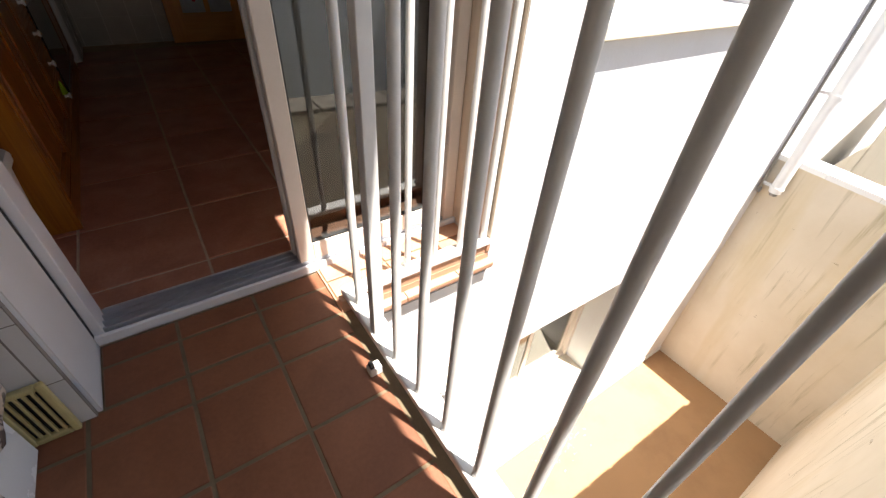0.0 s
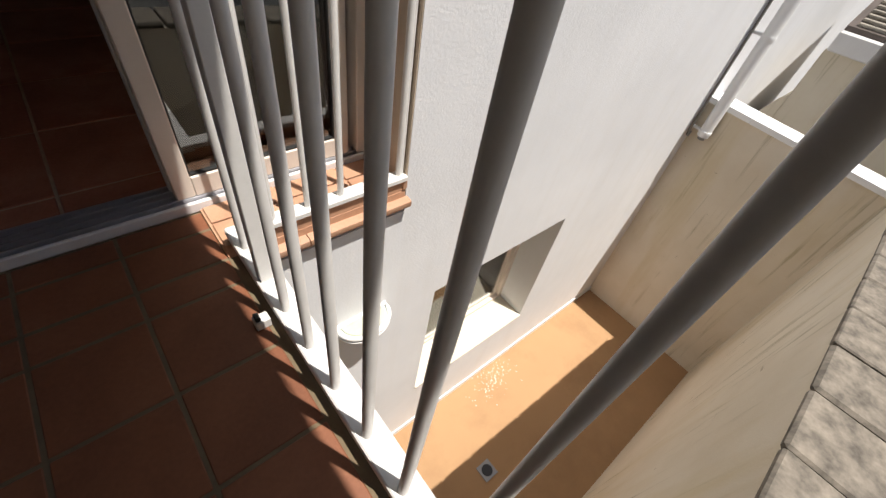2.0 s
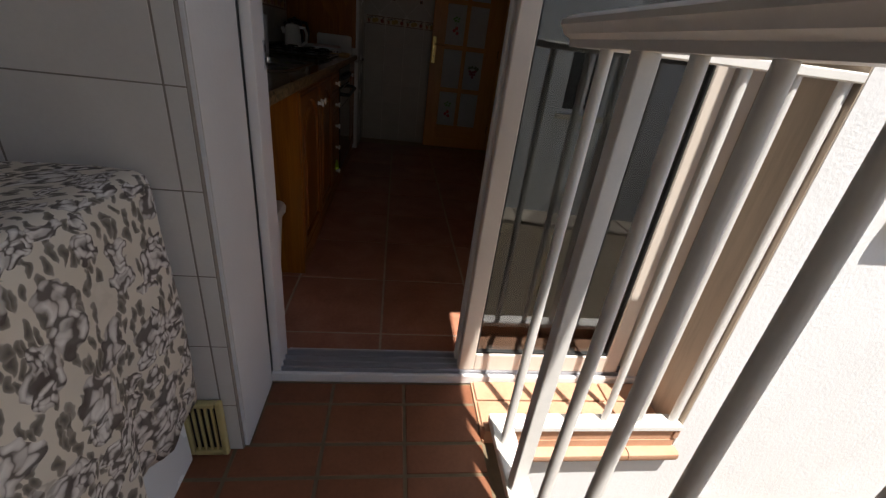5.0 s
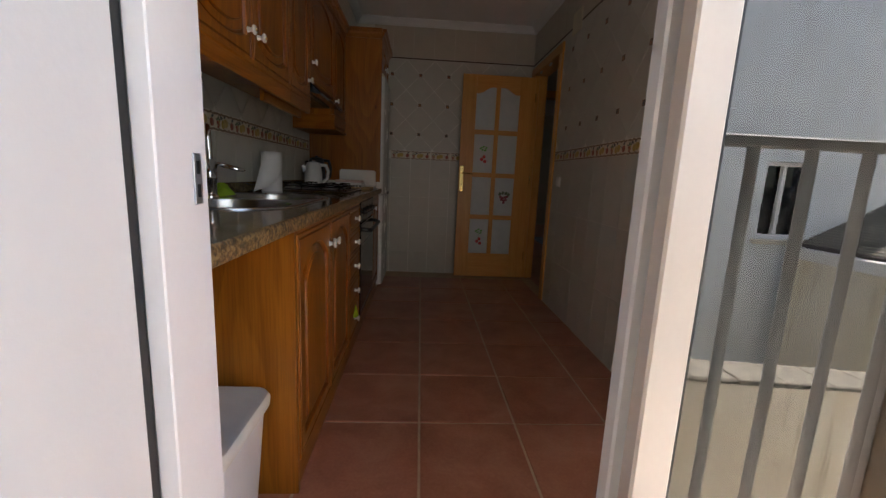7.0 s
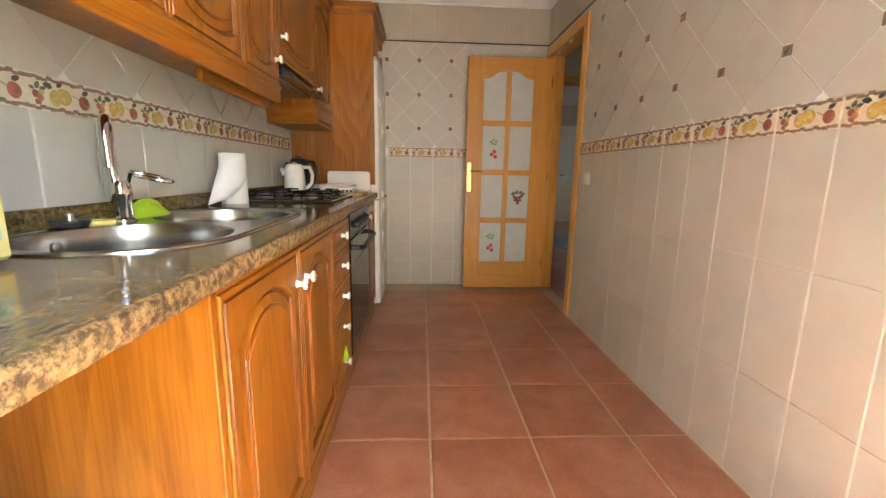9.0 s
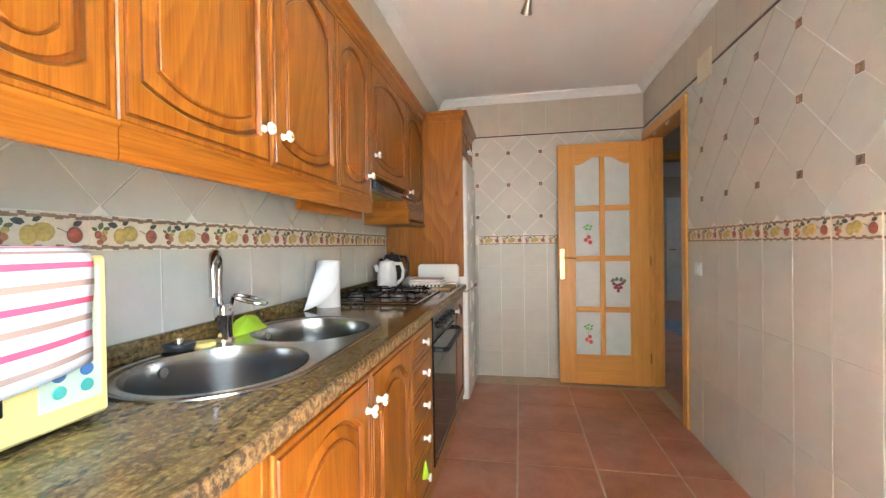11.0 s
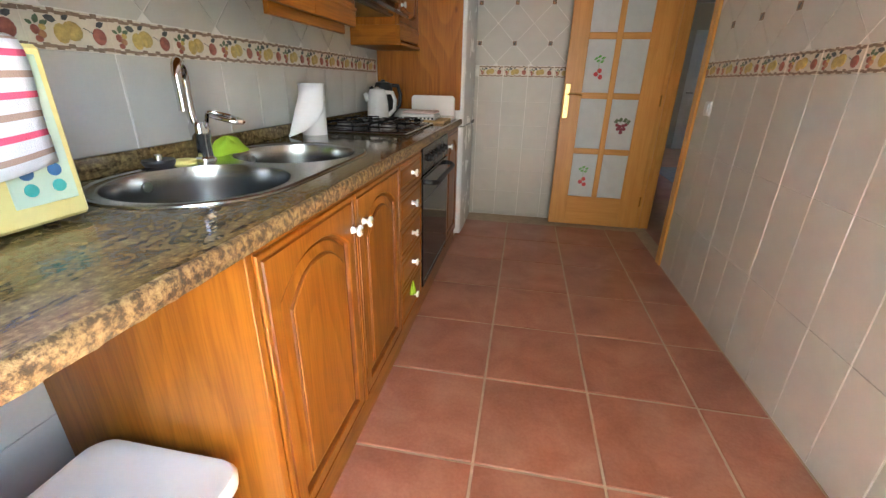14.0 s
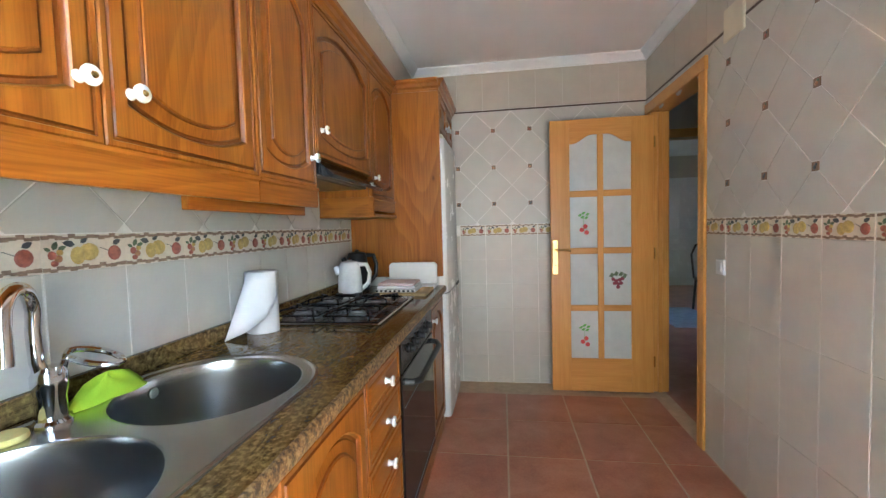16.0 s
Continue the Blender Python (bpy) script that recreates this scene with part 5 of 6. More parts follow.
def towel():
    """Draped over the microwave's front edge."""
    W, y0 = 0.262, 0.905
    prof = [(-1.97, 1.2105), (-1.90, 1.2115), (-1.82, 1.209), (-1.785, 1.206), (-1.768, 1.199), (-1.762, 1.185)] + [(-1.7615 + 0.002 * math.sin(k), 1.185 - 0.024 * k) for k in range(1, 9)]
    me = bpy.data.meshes.new("towel")
    verts, uvs, faces = [], [], []
    n = 15
    for i, (x, z) in enumerate(prof):
        for k in range(n):
            u = k / (n - 1)
            drop = max(0, i - 5) / 8
            verts.append((x + drop * 0.006 * math.sin(u * 9 + 1) + (0.004 * drop if u < 0.15 else 0), y0 + W * u + 0.006 * drop * (0.5 - u), z + (0.042 * drop * (u - 0.35))))
            uvs.append((u, 1 - i / (len(prof) - 1)))
    faces = [(i * n + k, i * n + k + 1, (i + 1) * n + k + 1, (i + 1) * n + k) for i in range(len(prof) - 1) for k in range(n - 1)]
    me.from_pydata(verts, [], faces)
    uv = me.uv_layers.new(name="UVMap")
    for lp in me.loops:
        uv.data[lp.index].uv = uvs[lp.vertex_index]
    me.polygons.foreach_set("use_smooth", [True] * len(me.polygons))
    me.materials.append(towel_cloth)
    ob = tagged(new("towel", me), "white towel with pink and tan stripes hanging over the microwave", "towel")
    md = ob.modifiers.new("pile", "SOLIDIFY")
    md.thickness, md.offset = 0.004, 0


towel()


def fridge():
    root = thing("fridge", "white two-door fridge freezer in its pine housing", "fridge", (-1.75, 3.95, 0))
    y0, y1 = 3.64, 4.24
    part("body", Build().box(-2.03, -1.50, y0, y1, 0.03, 1.84, 0.006), lacquer, root)
    part("top_trim", Build().box(-2.03, -1.452, y0, y1, 1.8405, 1.865, 0.006), cream_plastic, root, "yellowed top edge")
    for name, a, b in (("freezer_door", 0.05, 0.855), ("fridge_door", 0.863, 1.838)):
        prof = [(-1.498, y0), (-1.458, y0), (-1.445, y0 + 0.012), (-1.440, y0 + 0.05), (-1.438, (y0 + y1) / 2), (-1.440, y1 - 0.05), (-1.445, y1 - 0.012), (-1.458, y1), (-1.498, y1)]
        d = part(name, Build().loft([[(x, y, z) for x, y in prof] for z in (a, b)], 0, True, True), lacquer, root)
        part("grip", Build().box(-1.442, -1.432, y1 - 0.16, y1 - 0.03, (b if name == "freezer_door" else a) - 0.008, (b if name == "freezer_door" else a) + 0.006, 0.002), black_plastic, d)
    part("feet", Build().box(-2.0, -1.5, y0 + 0.03, y1 - 0.03, 0.0, 0.03), cream_plastic, root)
    h = thing("fridge_housing", "varnished pine housing with a small cabinet above the fridge", "cabinet", (-1.75, 3.9, 0))
    part("side_panel", Build().box(XL, -1.468, 3.617, 3.634, ZT + 0.055, 2.125, 0.002), pine_v, h)
    part("back_panel", Build().box(XL, XL + 0.015, 3.636, 4.38, 0.0, 2.1), pine_v, h)
    part("body", Build().box(XL + 0.016, -1.49, 3.635, 4.30, 1.91, 2.125), pine_y, h)
    for a, b, s in ((3.636, 3.965, 1), (3.965, 4.30, -1)):
        d = part("door", door_face(Build(), -1.468, a + 0.002, b - 0.002, 1.90, 2.122, 0.0, 0.0, 0.045), pine_y, h)
        knob(-1.468, b - 0.04 if s > 0 else a + 0.04, 1.96, d)
    cr = [(0, 2.125), (0.004, 2.125), (0.006, 2.140), (0.018, 2.150), (0.022, 2.168), (0.036, 2.178), (0.038, 2.195), (0, 2.195)]
    part("crown", Build().loft([[(-1.468 + d, y, z) for d, z in cr] for y in (3.60, 4.30)], 0, True, True).loft([[(x, 3.617 - d, z) for d, z in cr] for x in (XU + 0.04, -1.468)], 0, True, True).box(XL, -1.468, 3.617, 4.30, 2.1255, 2.195), pine_y, h)


fridge()


def glazed_door():
    root = thing("door_2", "open honey-coloured wooden door with eight frosted panes and fruit motifs", "door", (-0.37, 4.245, 0), kind="structure")
    y0, y1, xa, xb = 4.227, 4.263, -0.733, -0.006
    zr = [(0.262, 0.622), (0.668, 1.052), (1.098, 1.475), (1.522, 1.86)]
    xc = [(-0.592, -0.395), (-0.352, -0.158)]
    part("stile", Build().box(xa, xc[0][0], y0, y1, 0.012, 2.042, 0.003), beech_v, root)
    part("stile", Build().box(xc[1][1], xb, y0, y1, 0.012, 2.042, 0.003), beech_v, root)
    part("bottom_rail", Build().box(xc[0][0], xc[1][1], y0 + 0.001, y1 - 0.001, 0.012, 0.262, 0.002), beech_x, root)
    # top rail with an ogee lower edge
    N = 25
    low = []
    for k in range(N):
        u = k / (N - 1)
        w = abs(2 * u - 1)
        low.append((xc[0][0] + (xc[1][1] - xc[0][0]) * u, 1.928 - 0.062 * (0.5 - 0.5 * math.cos(math.pi * min(1, max(0, (w - 0.25) / 0.65))))))
    out = [(x, y0 + 0.001, z) for x, z in low] + [(xc[1][1], y0 + 0.001, 2.042), (xc[0][0], y0 + 0.001, 2.042)]
    part("top_rail", Build().prism(out, (0, y1 - y0 - 0.002, 0)), beech_x, root, smooth=0)
    part("muntin", Build().box(xc[0][1], xc[1][0], y0 + 0.004, y1 - 0.004, 0.262, 1.93, 0.004), beech_v, root)
    for (a, b), (c, d) in zip(zr, zr[1:]):
        for p, q in xc:
            part("glazing_bar", Build().box(p, q, y0 + 0.004, y1 - 0.004, b, c, 0.004), beech_x, root)
    for j, (a, b) in enumerate(zr):
        for i, (p, q) in enumerate(xc):
            top = 1.93 if j == 3 else b
            pane = part("pane", Build().box(p - 0.004, q + 0.004, 4.242, 4.248, a - 0.004, top), frosted, root, "frosted glass pane", 0)
            cx, cz = (p + q) / 2, (a + b) / 2
            kind = {(2, 0): "cherry", (0, 0): "cherry", (1, 1): "grape"}.get((j, i))
            g = Build()
            disc = lambda x, z, r, s: g.lathe((x, 4.242, z), [(r, 0.0), (r * 0.8, -0.0012), (0, -0.0018)], "y", 12, s)
            if kind == "cherry":
                for dx, dz in ((-0.012, -0.055), (0.022, -0.075), (0.012, -0.03)):
                    disc(cx + dx, cz + dz, 0.017, 0)
                for dx, dz in ((-0.025, 0.055), (0.0, 0.07), (0.028, 0.06), (-0.008, 0.04), (0.02, 0.035)):
                    g.prism([(cx + dx - 0.016, 4.242, cz + dz - 0.006), (cx + dx + 0.002, 4.242, cz + dz - 0.011), (cx + dx + 0.017, 4.242, cz + dz + 0.007), (cx + dx, 4.242, cz + dz + 0.01)], (0, -0.0015, 0), 1)
                g.box(cx + 0.0, cx + 0.002, 4.2405, 4.242, cz - 0.05, cz + 0.05, slot=1)
                part("motif", g, [motif_red, motif_green], pane, "red cherries with green leaves")
            elif kind == "grape":
                for dx, dz in ((-0.03, 0.0), (-0.008, -0.012), (0.016, -0.006), (0.036, 0.004), (-0.02, -0.03), (0.004, -0.036), (0.026, -0.03), (0.005, -0.058)):
                    disc(cx + dx, cz + dz, 0.014, 0)
                for dx, dz in ((-0.04, 0.03), (-0.01, 0.04), (0.025, 0.038), (0.05, 0.025)):
                    g.prism([(cx + dx - 0.02, 4.242, cz + dz - 0.01), (cx + dx + 0.006, 4.242, cz + dz - 0.018), (cx + dx + 0.02, 4.242, cz + dz + 0.008), (cx + dx, 4.242, cz + dz + 0.02)], (0, -0.0015, 0), 1)
                part("motif", g, [motif_purple, fruit_green], pane, "dark red grapes with leaves")
    h = part("door_handle", Build().box(-0.722, -0.682, y0 - 0.006, y0, 0.90, 1.16, 0.004).tube((-0.702, y0 - 0.005, 1.085), (-0.702, y0 - 0.045, 1.085), 0.009)
             .pipe([(-0.702, y0 - 0.045, 1.085), (-0.67, y0 - 0.047, 1.086), (-0.62, y0 - 0.045, 1.083), (-0.595, y0 - 0.042, 1.078)], [0.009, 0.008, 0.007, 0.006], 8), brass, root, "polished brass lever handle")
    part("keyhole", Build().tube((-0.702, y0 - 0.0062, 0.97), (-0.702, y0 - 0.0075, 0.97), 0.006), black_iron, h)
    for z in (0.25, 1.05, 1.85):
        part("hinge", Build().tube((-0.004, y0 - 0.006, z - 0.04), (-0.004, y0 - 0.006, z + 0.04), 0.006, n=10), brass, root)


motif_red = plain("red glass paint", (0.62, 0.05, 0.05), 0.4)
motif_green = plain("green glass paint", (0.12, 0.42, 0.06), 0.4)
motif_purple = plain("wine glass paint", (0.22, 0.03, 0.05), 0.4)
glazed_door()


def door_casing():
    root = thing("door_frame", "honey-coloured wooden frame of the hall doorway", "door frame", (0.05, 3.92, 0), kind="structure")
    def cas(y0, y1, z0, z1, mat, name):
        part(name, Build().box(-0.018, 0.130, y0, y1, z0, z1, 0.004), mat, root)
    cas(3.506, 3.53, 0, 2.075, beech_v, "casing")
    cas(4.31, 4.38, 0, 2.075, beech_v, "casing")
    part("lintel", Build().box(-0.018, 0.13, 3.456, 4.385, 2.076, 2.15, 0.004), beech_x, root)
    part("jamb", Build().box(-0.004, 0.12, 3.531, 3.55, 0, 2.075, 0.002), beech_v, root)
    part("jamb", Build().box(-0.004, 0.12, 4.285, 4.309, 0, 2.075, 0.002), beech_v, root)
    part("stop", Build().box(0.04, 0.07, 3.551, 3.565, 0, 2.06, 0.002).box(0.04, 0.07, 4.27, 4.284, 0, 2.06, 0.002), beech_v, root)
    part("casing", Build().box(-0.018, -0.001, 3.455, 3.5055, 0, 2.075, 0.004), beech_v, root)


door_casing()


def hall_things():
    f = thing("hall_door_frame", "wooden frame of the doorway further down the hall", "door frame", (0.78, 5.4, 0), kind="structure")
    part("jamb", Build().box(0.23, 0.3, 5.33, 5.49, 0, 2.08, 0.004), beech_v, f)
    part("jamb", Build().box(1.25, 1.32, 5.33, 5.49, 0, 2.08, 0.004), beech_v, f)
    part("lintel", Build().box(0.23, 1.32, 5.33, 5.49, 2.08, 2.16, 0.004), beech_x, f)
    d = thing("white_door", "closed white panelled door at the end of the hall", "door", (2.35, HY - 0.03, 0))
    part("leaf", Build().box(1.93, 2.75, HY - 0.05, HY - 0.01, 0.0, 2.12, 0.004), lacquer, d)
    for x in (2.03, 2.37):
        for z0, z1 in ((0.15, 0.72), (0.82, 1.02), (1.12, 2.0)):
            part("raised_panel", Build().box(x, x + 0.3, HY - 0.062, HY - 0.05, z0, z1, 0.01), lacquer, d)
    part("door_handle", Build().tube((1.98, HY - 0.05, 1.05), (1.98, HY - 0.09, 1.05), 0.01).tube((1.98, HY - 0.085, 1.05), (2.08, HY - 0.085, 1.05), 0.008), black_iron, d)
    solid("rug", Build().box(0.95, 1.6, 6.3, 7.5, -0.006, 0.006, 0.004), rug_blue, "pale blue rug on the far floor", "rug")
    c = thing("chair", "black bentwood chair in the far room", "chair", (1.75, 7.2, -0.006))
    part("seat", Build().lathe((1.75, 7.2, 0.44), [(0.19, 0), (0.2, 0.015), (0.19, 0.03), (0, 0.03)], n=20), black_iron, c)
    for x in (1.62, 1.88):
        for y in (7.07, 7.33):
            part("leg", Build().tube((x, y, 0.44), (x + (x - 1.75) * 0.2, y + (y - 7.2) * 0.2, -0.006), 0.016), black_iron, c)
    part("backrest", Build().pipe([(1.58, 7.3, 0.46), (1.56, 7.33, 0.8), (1.62, 7.34, 0.93), (1.75, 7.34, 0.97), (1.88, 7.34, 0.93), (1.94, 7.33, 0.8), (1.92, 7.3, 0.46)], 0.014, 8).pipe([(1.68, 7.32, 0.46), (1.68, 7.34, 0.94)], 0.009, 6).pipe([(1.82, 7.32, 0.46), (1.82, 7.34, 0.94)], 0.009, 6), black_iron, c)


hall_things()


def spot_bar():
    root = thing("ceiling_spotlight", "brushed nickel ceiling bar with four swivelling spotlights", "ceiling light", (-1.0, 2.42, ZC))
    part("canopy", Build().lathe((-1.0, 2.40, ZC), [(0.052, 0), (0.052, -0.014), (0.044, -0.024), (0.0, -0.026)], n=28), dark_metal, root)
    pts = [(-1.0 + 0.045 * math.sin(2 * math.pi * (k / 16)), 2.03 + 0.75 * k / 16, ZC - 0.055) for k in range(17)]
    part("bar", Build().pipe(pts, 0.008, 10).tube((-1.0, 2.40, ZC - 0.02), (-1.0, 2.405, ZC - 0.06), 0.009), dark_metal, root)
    for k, (spot_eye, spot_way) in enumerate(SPOTS):
        w = Vector(spot_way).normalized()
        p = Vector(spot_eye) + Vector((0, 0, 0.035))
        a = Vector(spot_eye)
        s = part("spot", Build().tube(p, a, 0.006).pipe([a - w * 0.02, a, a + w * 0.03, a + w * 0.055], [0.010, 0.018, 0.025, 0.031], 16), dark_metal, root)
        part("bulb", Build().tube(a + w * 0.05, a + w * 0.0565, 0.018, n=16), bulb, s)


spot_bar()


def small_wall_things():
    r = thing("light_switch", "white plastic light switch on the tiled wall", "switch", (-0.005, 3.30, 1.04))
    part("plate", Build().box(-0.013, 0.0, 3.262, 3.340, 1.003, 1.081, 0.004), white_plastic, r)
    part("rocker", Build().box(-0.019, -0.0125, 3.275, 3.327, 1.016, 1.068, 0.003), white_plastic, r)
    r = thing("junction_cover", "square cream junction box cover high on the tiles", "cover plate", (-0.005, 3.2, 2.2))
    part("plate", Build().box(-0.012, 0.0, 3.115, 3.285, 2.13, 2.285, 0.004), cream_plastic, r)


small_wall_things()


def bin_():
    root = thing("waste_bin", "white plastic waste bin with a flat lid under the worktop", "bin", (-1.72, 1.0, 0))
    cx, cy = -1.715, 0.99
    def rr(sx, sy, z, r=0.05):
        out = []
        for qx, qy, a0 in ((1, 1, 0), (-1, 1, 90), (-1, -1, 180), (1, -1, 270)):
            for k in range(6):
                a = radians(a0 + 18 * k)
                out.append((cx + qx * (sx - r) + r * math.cos(a), cy + qy * (sy - r) + r * math.sin(a), z))
        return out
    part("tub", Build().loft([rr(0.145, 0.14, 0.0), rr(0.17, 0.165, 0.36)], 0, True, True), white_plastic, root, smooth=50)
    part("lid", Build().loft([rr(0.182, 0.176, 0.362), rr(0.184, 0.178, 0.385), rr(0.178, 0.172, 0.398), rr(0.165, 0.16, 0.400), rr(0.155, 0.15, 0.394)], 0, True, True), cream_lid, root, "cream lid", 50)


cream_lid = plain("off-white plastic lid", (0.74, 0.71, 0.64), 0.4, vary=0.08)
bin_()
cloth_heap("glove", XB + 0.012, 2.285, 0.225, 0.012, 0.024, 0.055, lime_cloth, "lime green cloth hung on a drawer knob", "cloth", 4)

# ---- laid pieces: floor and wall tiles ----
def lay(parent, name, me, place):
    ob = new(name, me)
    ob.parent = parent
    ob.location = place
    return ob


TILES = {}


def tile_box(kind, w, d, h, mat, c=0.002):
    """Shared flat tile: w by d, h thick, lying in x and y."""
    key = (kind, round(w, 3), round(d, 3))
    if key not in TILES:
        TILES[key] = Build().box(-w / 2, w / 2, -d / 2, d / 2, -h, 0, c).mesh(kind, [mat])
    return TILES[key]


def lay_floor(parent, xs, ys, z, joint, mat, h, kind):
    for a, b in zip(xs, xs[1:]):
        for c, d in zip(ys, ys[1:]):
            me = tile_box(kind, b - a - joint, d - c - joint, h, mat, 0.0025)
            lay(parent, "floor_tile", me, (((a + b) / 2), (c + d) / 2, z))


lay_floor(floor, [-1.912, -1.499, -1.085, -0.671, -0.258, -0.003], [0.642] + [0.746 + 0.4275 * k for k in range(9)], 0.0, 0.009, kitchen_floor_tile, 0.006, "kitchen tile")
slab = bpy.data.objects["balcony_slab"]
lay_floor(slab, [-2.23, -1.983, -1.735, -1.4865, -1.239, -0.991, -0.739], [-1.375, -1.126, -0.875, -0.624, -0.373, -0.122, 0.130, 0.2365], FB, 0.010, balcony_tile, 0.007, "balcony tile")
lay_floor(slab, [-1.4515, -1.239, -0.991, -0.739], [0.2375, 0.392, 0.489], FB, 0.010, balcony_tile, 0.007, "balcony tile")
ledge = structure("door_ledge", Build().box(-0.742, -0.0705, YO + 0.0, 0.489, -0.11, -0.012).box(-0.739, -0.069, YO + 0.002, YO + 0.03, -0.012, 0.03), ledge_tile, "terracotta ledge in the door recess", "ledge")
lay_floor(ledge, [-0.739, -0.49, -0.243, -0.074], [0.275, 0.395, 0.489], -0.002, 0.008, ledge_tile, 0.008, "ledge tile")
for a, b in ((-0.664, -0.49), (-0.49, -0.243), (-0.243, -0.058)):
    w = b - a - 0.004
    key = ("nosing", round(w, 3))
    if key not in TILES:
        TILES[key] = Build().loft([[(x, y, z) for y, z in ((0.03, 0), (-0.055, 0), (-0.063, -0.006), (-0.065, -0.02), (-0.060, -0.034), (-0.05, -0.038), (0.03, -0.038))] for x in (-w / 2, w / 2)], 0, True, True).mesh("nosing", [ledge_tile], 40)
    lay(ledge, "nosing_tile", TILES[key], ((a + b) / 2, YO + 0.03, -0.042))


class WallFace:
    """Lays tiles on one wall: u runs along it, out is the way off it."""

    def __init__(self, parent, origin, along, out):
        self.parent, self.o, self.u, self.w = parent, Vector(origin), Vector(along), Vector(out)
        self.turn = Matrix((self.u, Vector((0, 0, 1)), self.w)).transposed().to_4x4()
        self.key = tuple(self.u)

    def put(self, name, me, u, z, off=0.0, turn=0.0):
        ob = new(name, me)
        ob.parent = self.parent
        ob.matrix_basis = Matrix.Translation(self.o + self.u * u + Vector((0, 0, z)) + self.w * off) @ self.turn @ Matrix.Rotation(turn, 4, "Z")
        return ob

    def rect(self, u0, u1, z0, z1, mat, name="wall_tile", joint=0.0035, proud=0.0):
        w, h = u1 - u0 - joint, z1 - z0 - min(joint, 0.0016)
        me = tile_box(mat.name, w, h, 0.0085, mat, 0.0012)
        return self.put(name, me, (u0 + u1) / 2, (z0 + z1) / 2, proud)


def clip(poly, u0, u1, z0, z1):
    for axis, lim, sign in ((0, u0, 1), (0, u1, -1), (1, z0, 1), (1, z1, -1)):
        out = []
        for i, p in enumerate(poly):
            q = poly[(i + 1) % len(poly)]
            a, b = sign * (p[axis] - lim), sign * (q[axis] - lim)
            if a >= 0:
                out.append(p)
            if a * b < 0:
                t = a / (a - b)
                out.append((p[0] + (q[0] - p[0]) * t, p[1] + (q[1] - p[1]) * t))
        poly = out
        if not poly:
            return []
    return poly


def diamonds(face, u0, u1, z0, z1, pu, pz, first_u, first_z, hide=lambda u, z: False):
    """Tiles on edge with a small insert at every other corner."""
    cut, j = 0.020, 0.0022
    hu, hz = pu / 2, pz / 2
    a = int((u0 - first_u) / pu) - 2
    b = int((u1 - first_u) / pu) + 2
    c = int((z0 - first_z) / pz) - 2
    d = int((z1 - first_z) / pz) + 2
    lost = set()
    for i in range(2 * a, 2 * b + 1):
        for k in range(2 * c, 2 * d + 1):
            if (i + k) % 2 == 0:
                continue
            cu, cz = first_u + i * hu, first_z + k * hz
            corner_lr = k % 2 == 0      # inserts touch the level corners, else the upright ones
            e = 0.0033
            if corner_lr:
                poly = [(-hu + cut, -cut + e), (-hu + cut, cut - e), (0, hz - e), (hu - cut, cut - e), (hu - cut, -cut + e), (0, -hz + e)]
            else:
                poly = [(-hu + e, 0), (-cut + e, hz - cut), (cut - e, hz - cut), (hu - e, 0), (cut - e, -hz + cut), (-cut + e, -hz + cut)]
            poly = clip([(cu + p, cz + q) for p, q in poly], u0, u1, z0 + j, z1 - j)
            if len(poly) < 3 or hide(cu, cz):
                continue
            area = abs(sum(p[0] * q[1] - q[0] * p[1] for p, q in zip(poly, poly[1:] + poly[:1]))) / 2
            if area < 0.0006:
                continue
            mid = (sum(p[0] for p in poly) / len(poly), sum(p[1] for p in poly) / len(poly))
            rel = tuple((round(p[0] - mid[0], 4), round(p[1] - mid[1], 4)) for p in poly)
            key = ("diamond", rel)
            if key not in TILES:
                TILES[key] = Build().prism([(p[0], p[1], -0.0085) for p in rel], (0, 0, 0.0085)).mesh("diamond tile", [wall_tile])
            face.put("wall_tile", TILES[key], *mid)
    for i in range(a, b + 1):
        for k in range(c, d + 1):
            u, z = first_u + i * pu, first_z + k * pz
            if u0 + 0.015 < u < u1 - 0.015 and z0 + 0.02 < z < z1 - 0.02 and not hide(u, z):
                face.put("insert", INSERTS[(i * 3 + k * 5) % 3], u, z, 0.001)


def insert_mesh(a, b):
    s = 0.0165
    g = Build().box(-s, s, -s, s, -0.008, 0.0, 0.001, 0)
    g.lathe((-0.002, -0.003, 0), [(0.0085, 0), (0.006, 0.0012), (0, 0.0018)], "z", 8, 1)
    g.lathe((0.005, 0.006, 0), [(0.006, 0), (0.004, 0.001), (0, 0.0014)], "z", 7, 2)
    return g.mesh("insert", [insert_ground, a, b])


insert_ground = plain("brown insert tile", (0.24, 0.15, 0.085), 0.35, vary=0.3)
INSERTS = [insert_mesh(fruit_leaf, fruit_leaf), insert_mesh(fruit_red, fruit_leaf), insert_mesh(fruit_orange, fruit_green)]


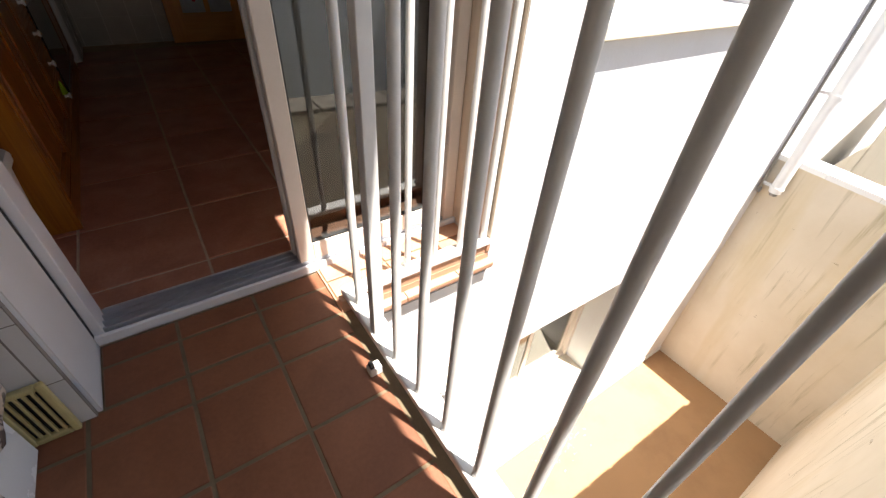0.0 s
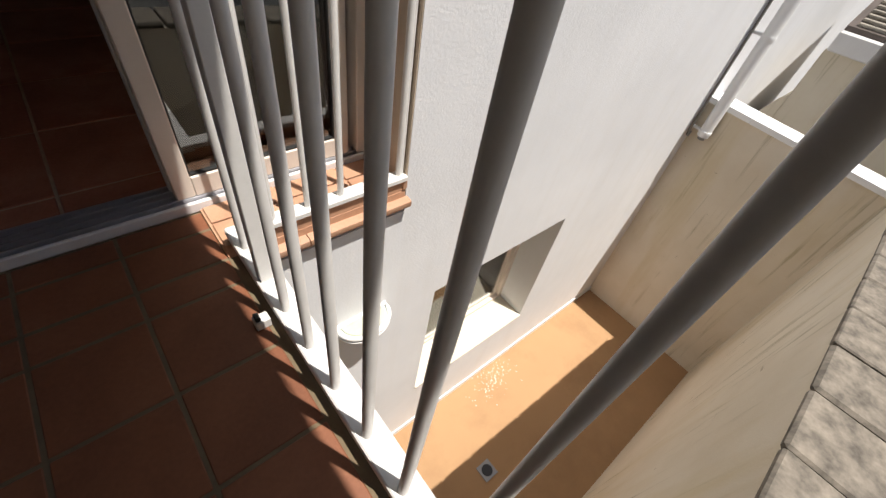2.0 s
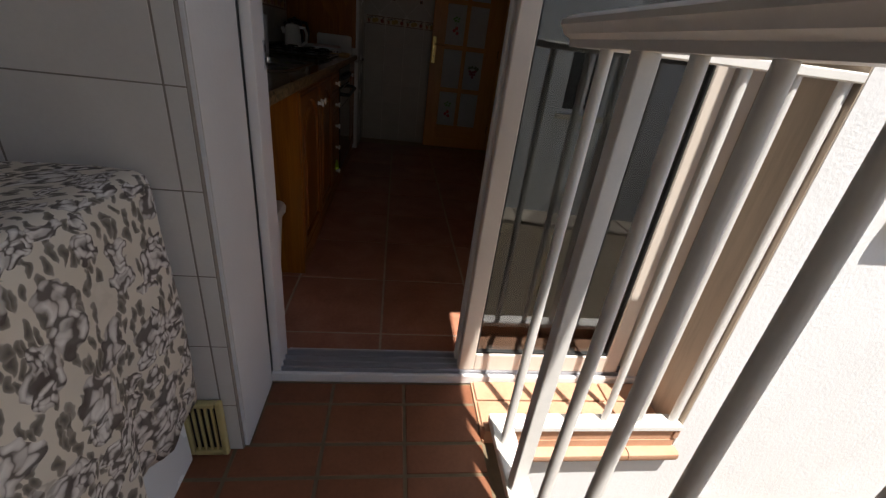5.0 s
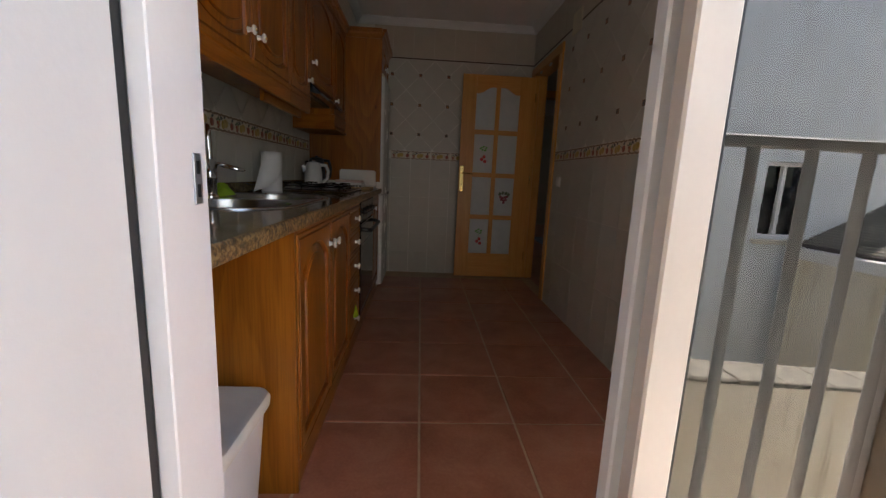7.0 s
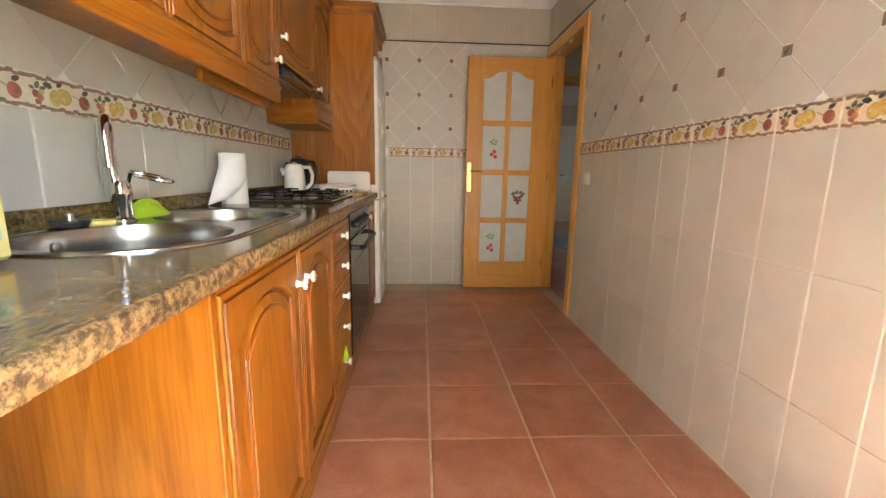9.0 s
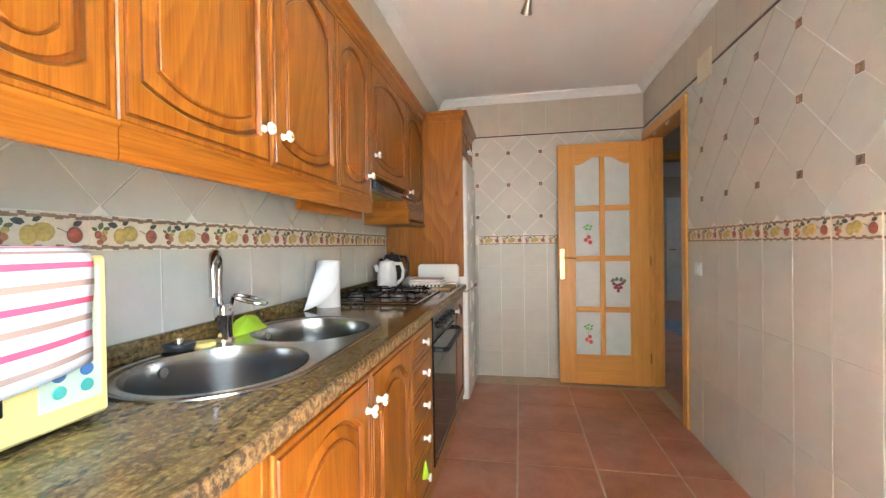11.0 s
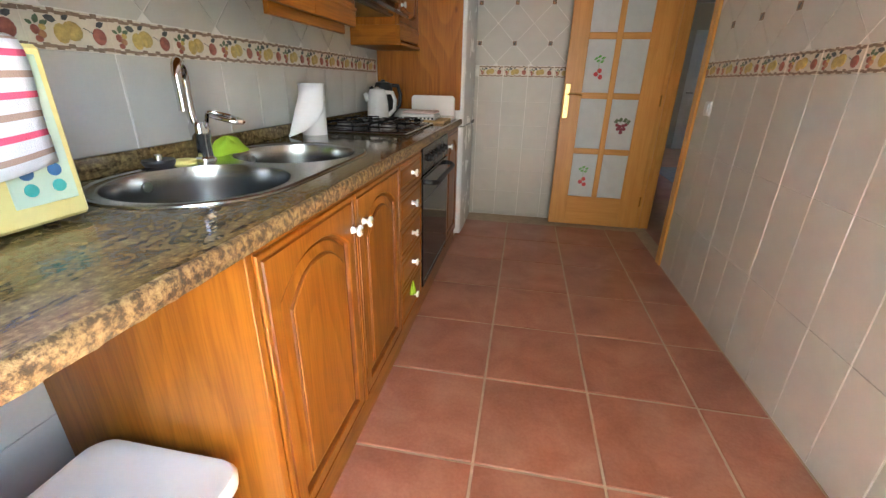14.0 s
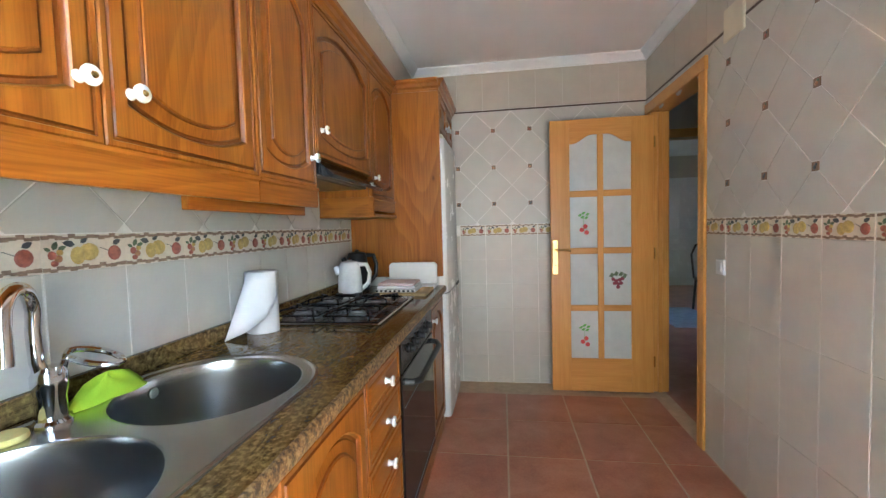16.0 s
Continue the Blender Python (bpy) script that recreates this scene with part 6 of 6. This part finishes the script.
def border_mesh(w):
    h = 0.084
    g = Build().box(-w / 2, w / 2, -h / 2, h / 2, -0.0085, 0.0, 0.0012, 0)
    n = 14
    for side in (-1, 1):
        for k in range(n):
            u = -w / 2 + 0.002 + (w - 0.004) * k / n
            z = side * (h / 2 - 0.007 + 0.0025 * math.sin(k * 1.9))
            g.box(u, u + (w - 0.004) / n + 0.0005, z - 0.0042, z + 0.0042 - 0.0015 * math.sin(k * 2.7), 0.0, 0.002, 0, 1)
    blob = lambda u, z, ru, rz, s: g.loft([[(u + ru * f * math.cos(2 * math.pi * q / 12), z + rz * f * math.sin(2 * math.pi * q / 12), hh) for q in range(12)] for f, hh in ((1, 0.0002), (0.85, 0.003), (0.45, 0.0048))], s, False, True)
    def leaf(u, z, l, a, s):
        c, sn = math.cos(a), math.sin(a)
        pts = [(0, 0), (0.3, 0.28), (0.7, 0.24), (1, 0), (0.7, -0.24), (0.3, -0.28)]
        g.prism([(u + l * (p * c - q * sn), z + l * (p * sn + q * c), 0.0004) for p, q in pts], (0, 0, 0.0022), s)
    blob(-0.022, -0.007, 0.018, 0.021, 2)
    blob(0.004, 0.0, 0.024, 0.021, 2)
    blob(0.068, -0.006, 0.018, 0.019, 3)
    blob(-0.078, -0.004, 0.009, 0.010, 3)
    blob(-0.066, -0.012, 0.009, 0.009, 5)
    blob(-0.074, -0.022, 0.008, 0.007, 3)
    blob(-0.062, 0.002, 0.007, 0.007, 2)
    leaf(-0.030, 0.018, 0.026, 2.9, 6)
    leaf(-0.016, 0.022, 0.018, 0.6, 6)
    leaf(0.064, 0.016, 0.022, 0.5, 6)
    leaf(-0.076, 0.008, 0.020, 1.2, 4)
    leaf(-0.066, 0.008, 0.018, 0.4, 4)
    leaf(-0.082, 0.006, 0.014, 2.6, 4)
    for k in range(5):
        g.box(0.030 + 0.0045 * k, 0.0348 + 0.0045 * k, 0.008 - 0.002 * k, 0.0095 - 0.002 * k, 0.0003, 0.0015, 0, 6)
    return g.mesh("border tile", [border_ground, border_rope, fruit_yellow, fruit_red, fruit_green, fruit_orange, fruit_leaf])


BORDER = border_mesh(0.2)


def dress(face, u_from, u_to, first, low_rows, diamond_from, hide_low=lambda u, z: False, hide_up=lambda u, z: False, top=True, pitch=0.206, ins_u=0.0, pz=0.29, pu=0.2855):
    """One whole wall: upright tiles, border, diamonds, dark line and the plain top."""
    k0 = math.floor((u_from - first) / pitch)
    n = math.ceil((u_to - first) / pitch) + 1
    for k in range(k0, n):
        a, b = max(u_from, first + k * pitch), min(u_to, first + (k + 1) * pitch)
        if b - a < 0.02:
            continue
        for z0, z1 in low_rows:
            if not hide_low((a + b) / 2, (z0 + z1) / 2):
                face.rect(a, b, z0, z1, wall_tile, proud=0.0 if k % 2 else 0.0004, joint=0.0052)
        if not hide_low((a + b) / 2, 1.25) and b - a > 0.19:
            face.put("border_tile", BORDER, (a + b) / 2, 1.245, 0.0005)
        if not hide_up((a + b) / 2, 2.2):
            face.rect(a, b, 2.186, 2.200, band_brown, "band_tile", 0.002, 0.0015)
            face.rect(a, b, 2.202, ZC - 0.02, upper_tile, joint=0.0016)
    diamonds(face, u_from, u_to, 1.288, 2.186, pu, pz, ins_u, 1.457, hide_up)


LOW = [(0.0, 0.395), (0.395, 0.80), (0.80, 1.203)]
right = WallFace(wall_right, (XR, 0, 0), (0, -1, 0), (-1, 0, 0))
dress(right, -YF, -YIN, -YF + 0.10, LOW, 0, lambda u, z: u < -3.5, lambda u, z: u < -3.46 and z < 2.15, ins_u=-2.69)
left = WallFace(wall_left, (XL, 0, 0), (0, 1, 0), (1, 0, 0))
dress(left, YIN, 3.61, 1.205, [(0.0, 0.395), (0.395, 0.80), (0.80, 1.203)], 0, lambda u, z: z < 0.8 and u > 1.3, lambda u, z: 1.52 < z < 2.1 or (z > 1.7 and z < 2.1), pitch=0.199, ins_u=1.29)
far = WallFace(wall_far, (0, YF, 0), (1, 0, 0), (0, -1, 0))
dress(far, -1.62, 0.0, -1.022, [(0.0, 0.03)] + [(0.03 + 0.1955 * k, 0.2255 + 0.1955 * k) for k in range(6)], 0, pitch=0.206, ins_u=-0.866)

bulkhead = WallFace(soffit, (XS, 0, 0), (0, 1, 0), (1, 0, 0))
for k in range(14):
    bulkhead.rect(max(YIN, 0.50 + 0.3 * k), min(YF, 0.80 + 0.3 * k), 2.198, ZC - 0.02, upper_tile, joint=0.0025)

pier_joint = plain("grey tile joint", (0.26, 0.23, 0.20), 0.9, vary=0.2)
# balcony pier: white tiles up to the corner, then a narrow strip
pier = structure("pier", Build().box(-2.3, -1.4625, 0.222, YO - 0.0005, FB, 2.55), pier_joint, "white tiled pier beside the balcony door", "pier")
pf = WallFace(pier, (0, 0.2215, 0), (1, 0, 0), (0, -1, 0))
pier_tile = plain("white wall tile, dusty", (0.66, 0.63, 0.60), 0.4, vary=0.08)
strip_tile = plain("white corner strip", (0.66, 0.64, 0.615), 0.45, vary=0.08)
for k in range(9):
    z0, z1 = 0.157 + 0.2055 * (k - 1), 0.157 + 0.2055 * k
    z0 = max(z0, FB)
    for a, b in ((-2.3, -2.12), (-2.12, -1.812), (-1.812, -1.504)):
        pf.rect(a, b, z0, z1, pier_tile, joint=0.003)
    pf.rect(-1.504, -1.4625, z0, z1, strip_tile, joint=0.003)

# stone slabs on the boundary wall
cap_root = bpy.data.objects["wall_yard_front"]
rnd = random.Random(9)
for k in range(20):
    x0 = -2.85 + 0.31 * k
    me = TILES.setdefault(("slab", k % 4), Build().box(-0.15, 0.15, -0.14, 0.14, -0.035, 0.0, 0.006 + 0.002 * (k % 4)).mesh("slab", [stone_cap]))
    if x0 + 0.3 > 3.1:
        break
    slab_piece = lay(cap_root, "cap_slab", me, (x0 + 0.15, -1.303, CAP(x0 + 0.15) + 0.037 + rnd.uniform(-0.003, 0.002)))
    slab_piece.rotation_euler = (rnd.uniform(-0.012, 0.012), math.atan(0.052), rnd.uniform(-0.008, 0.008))
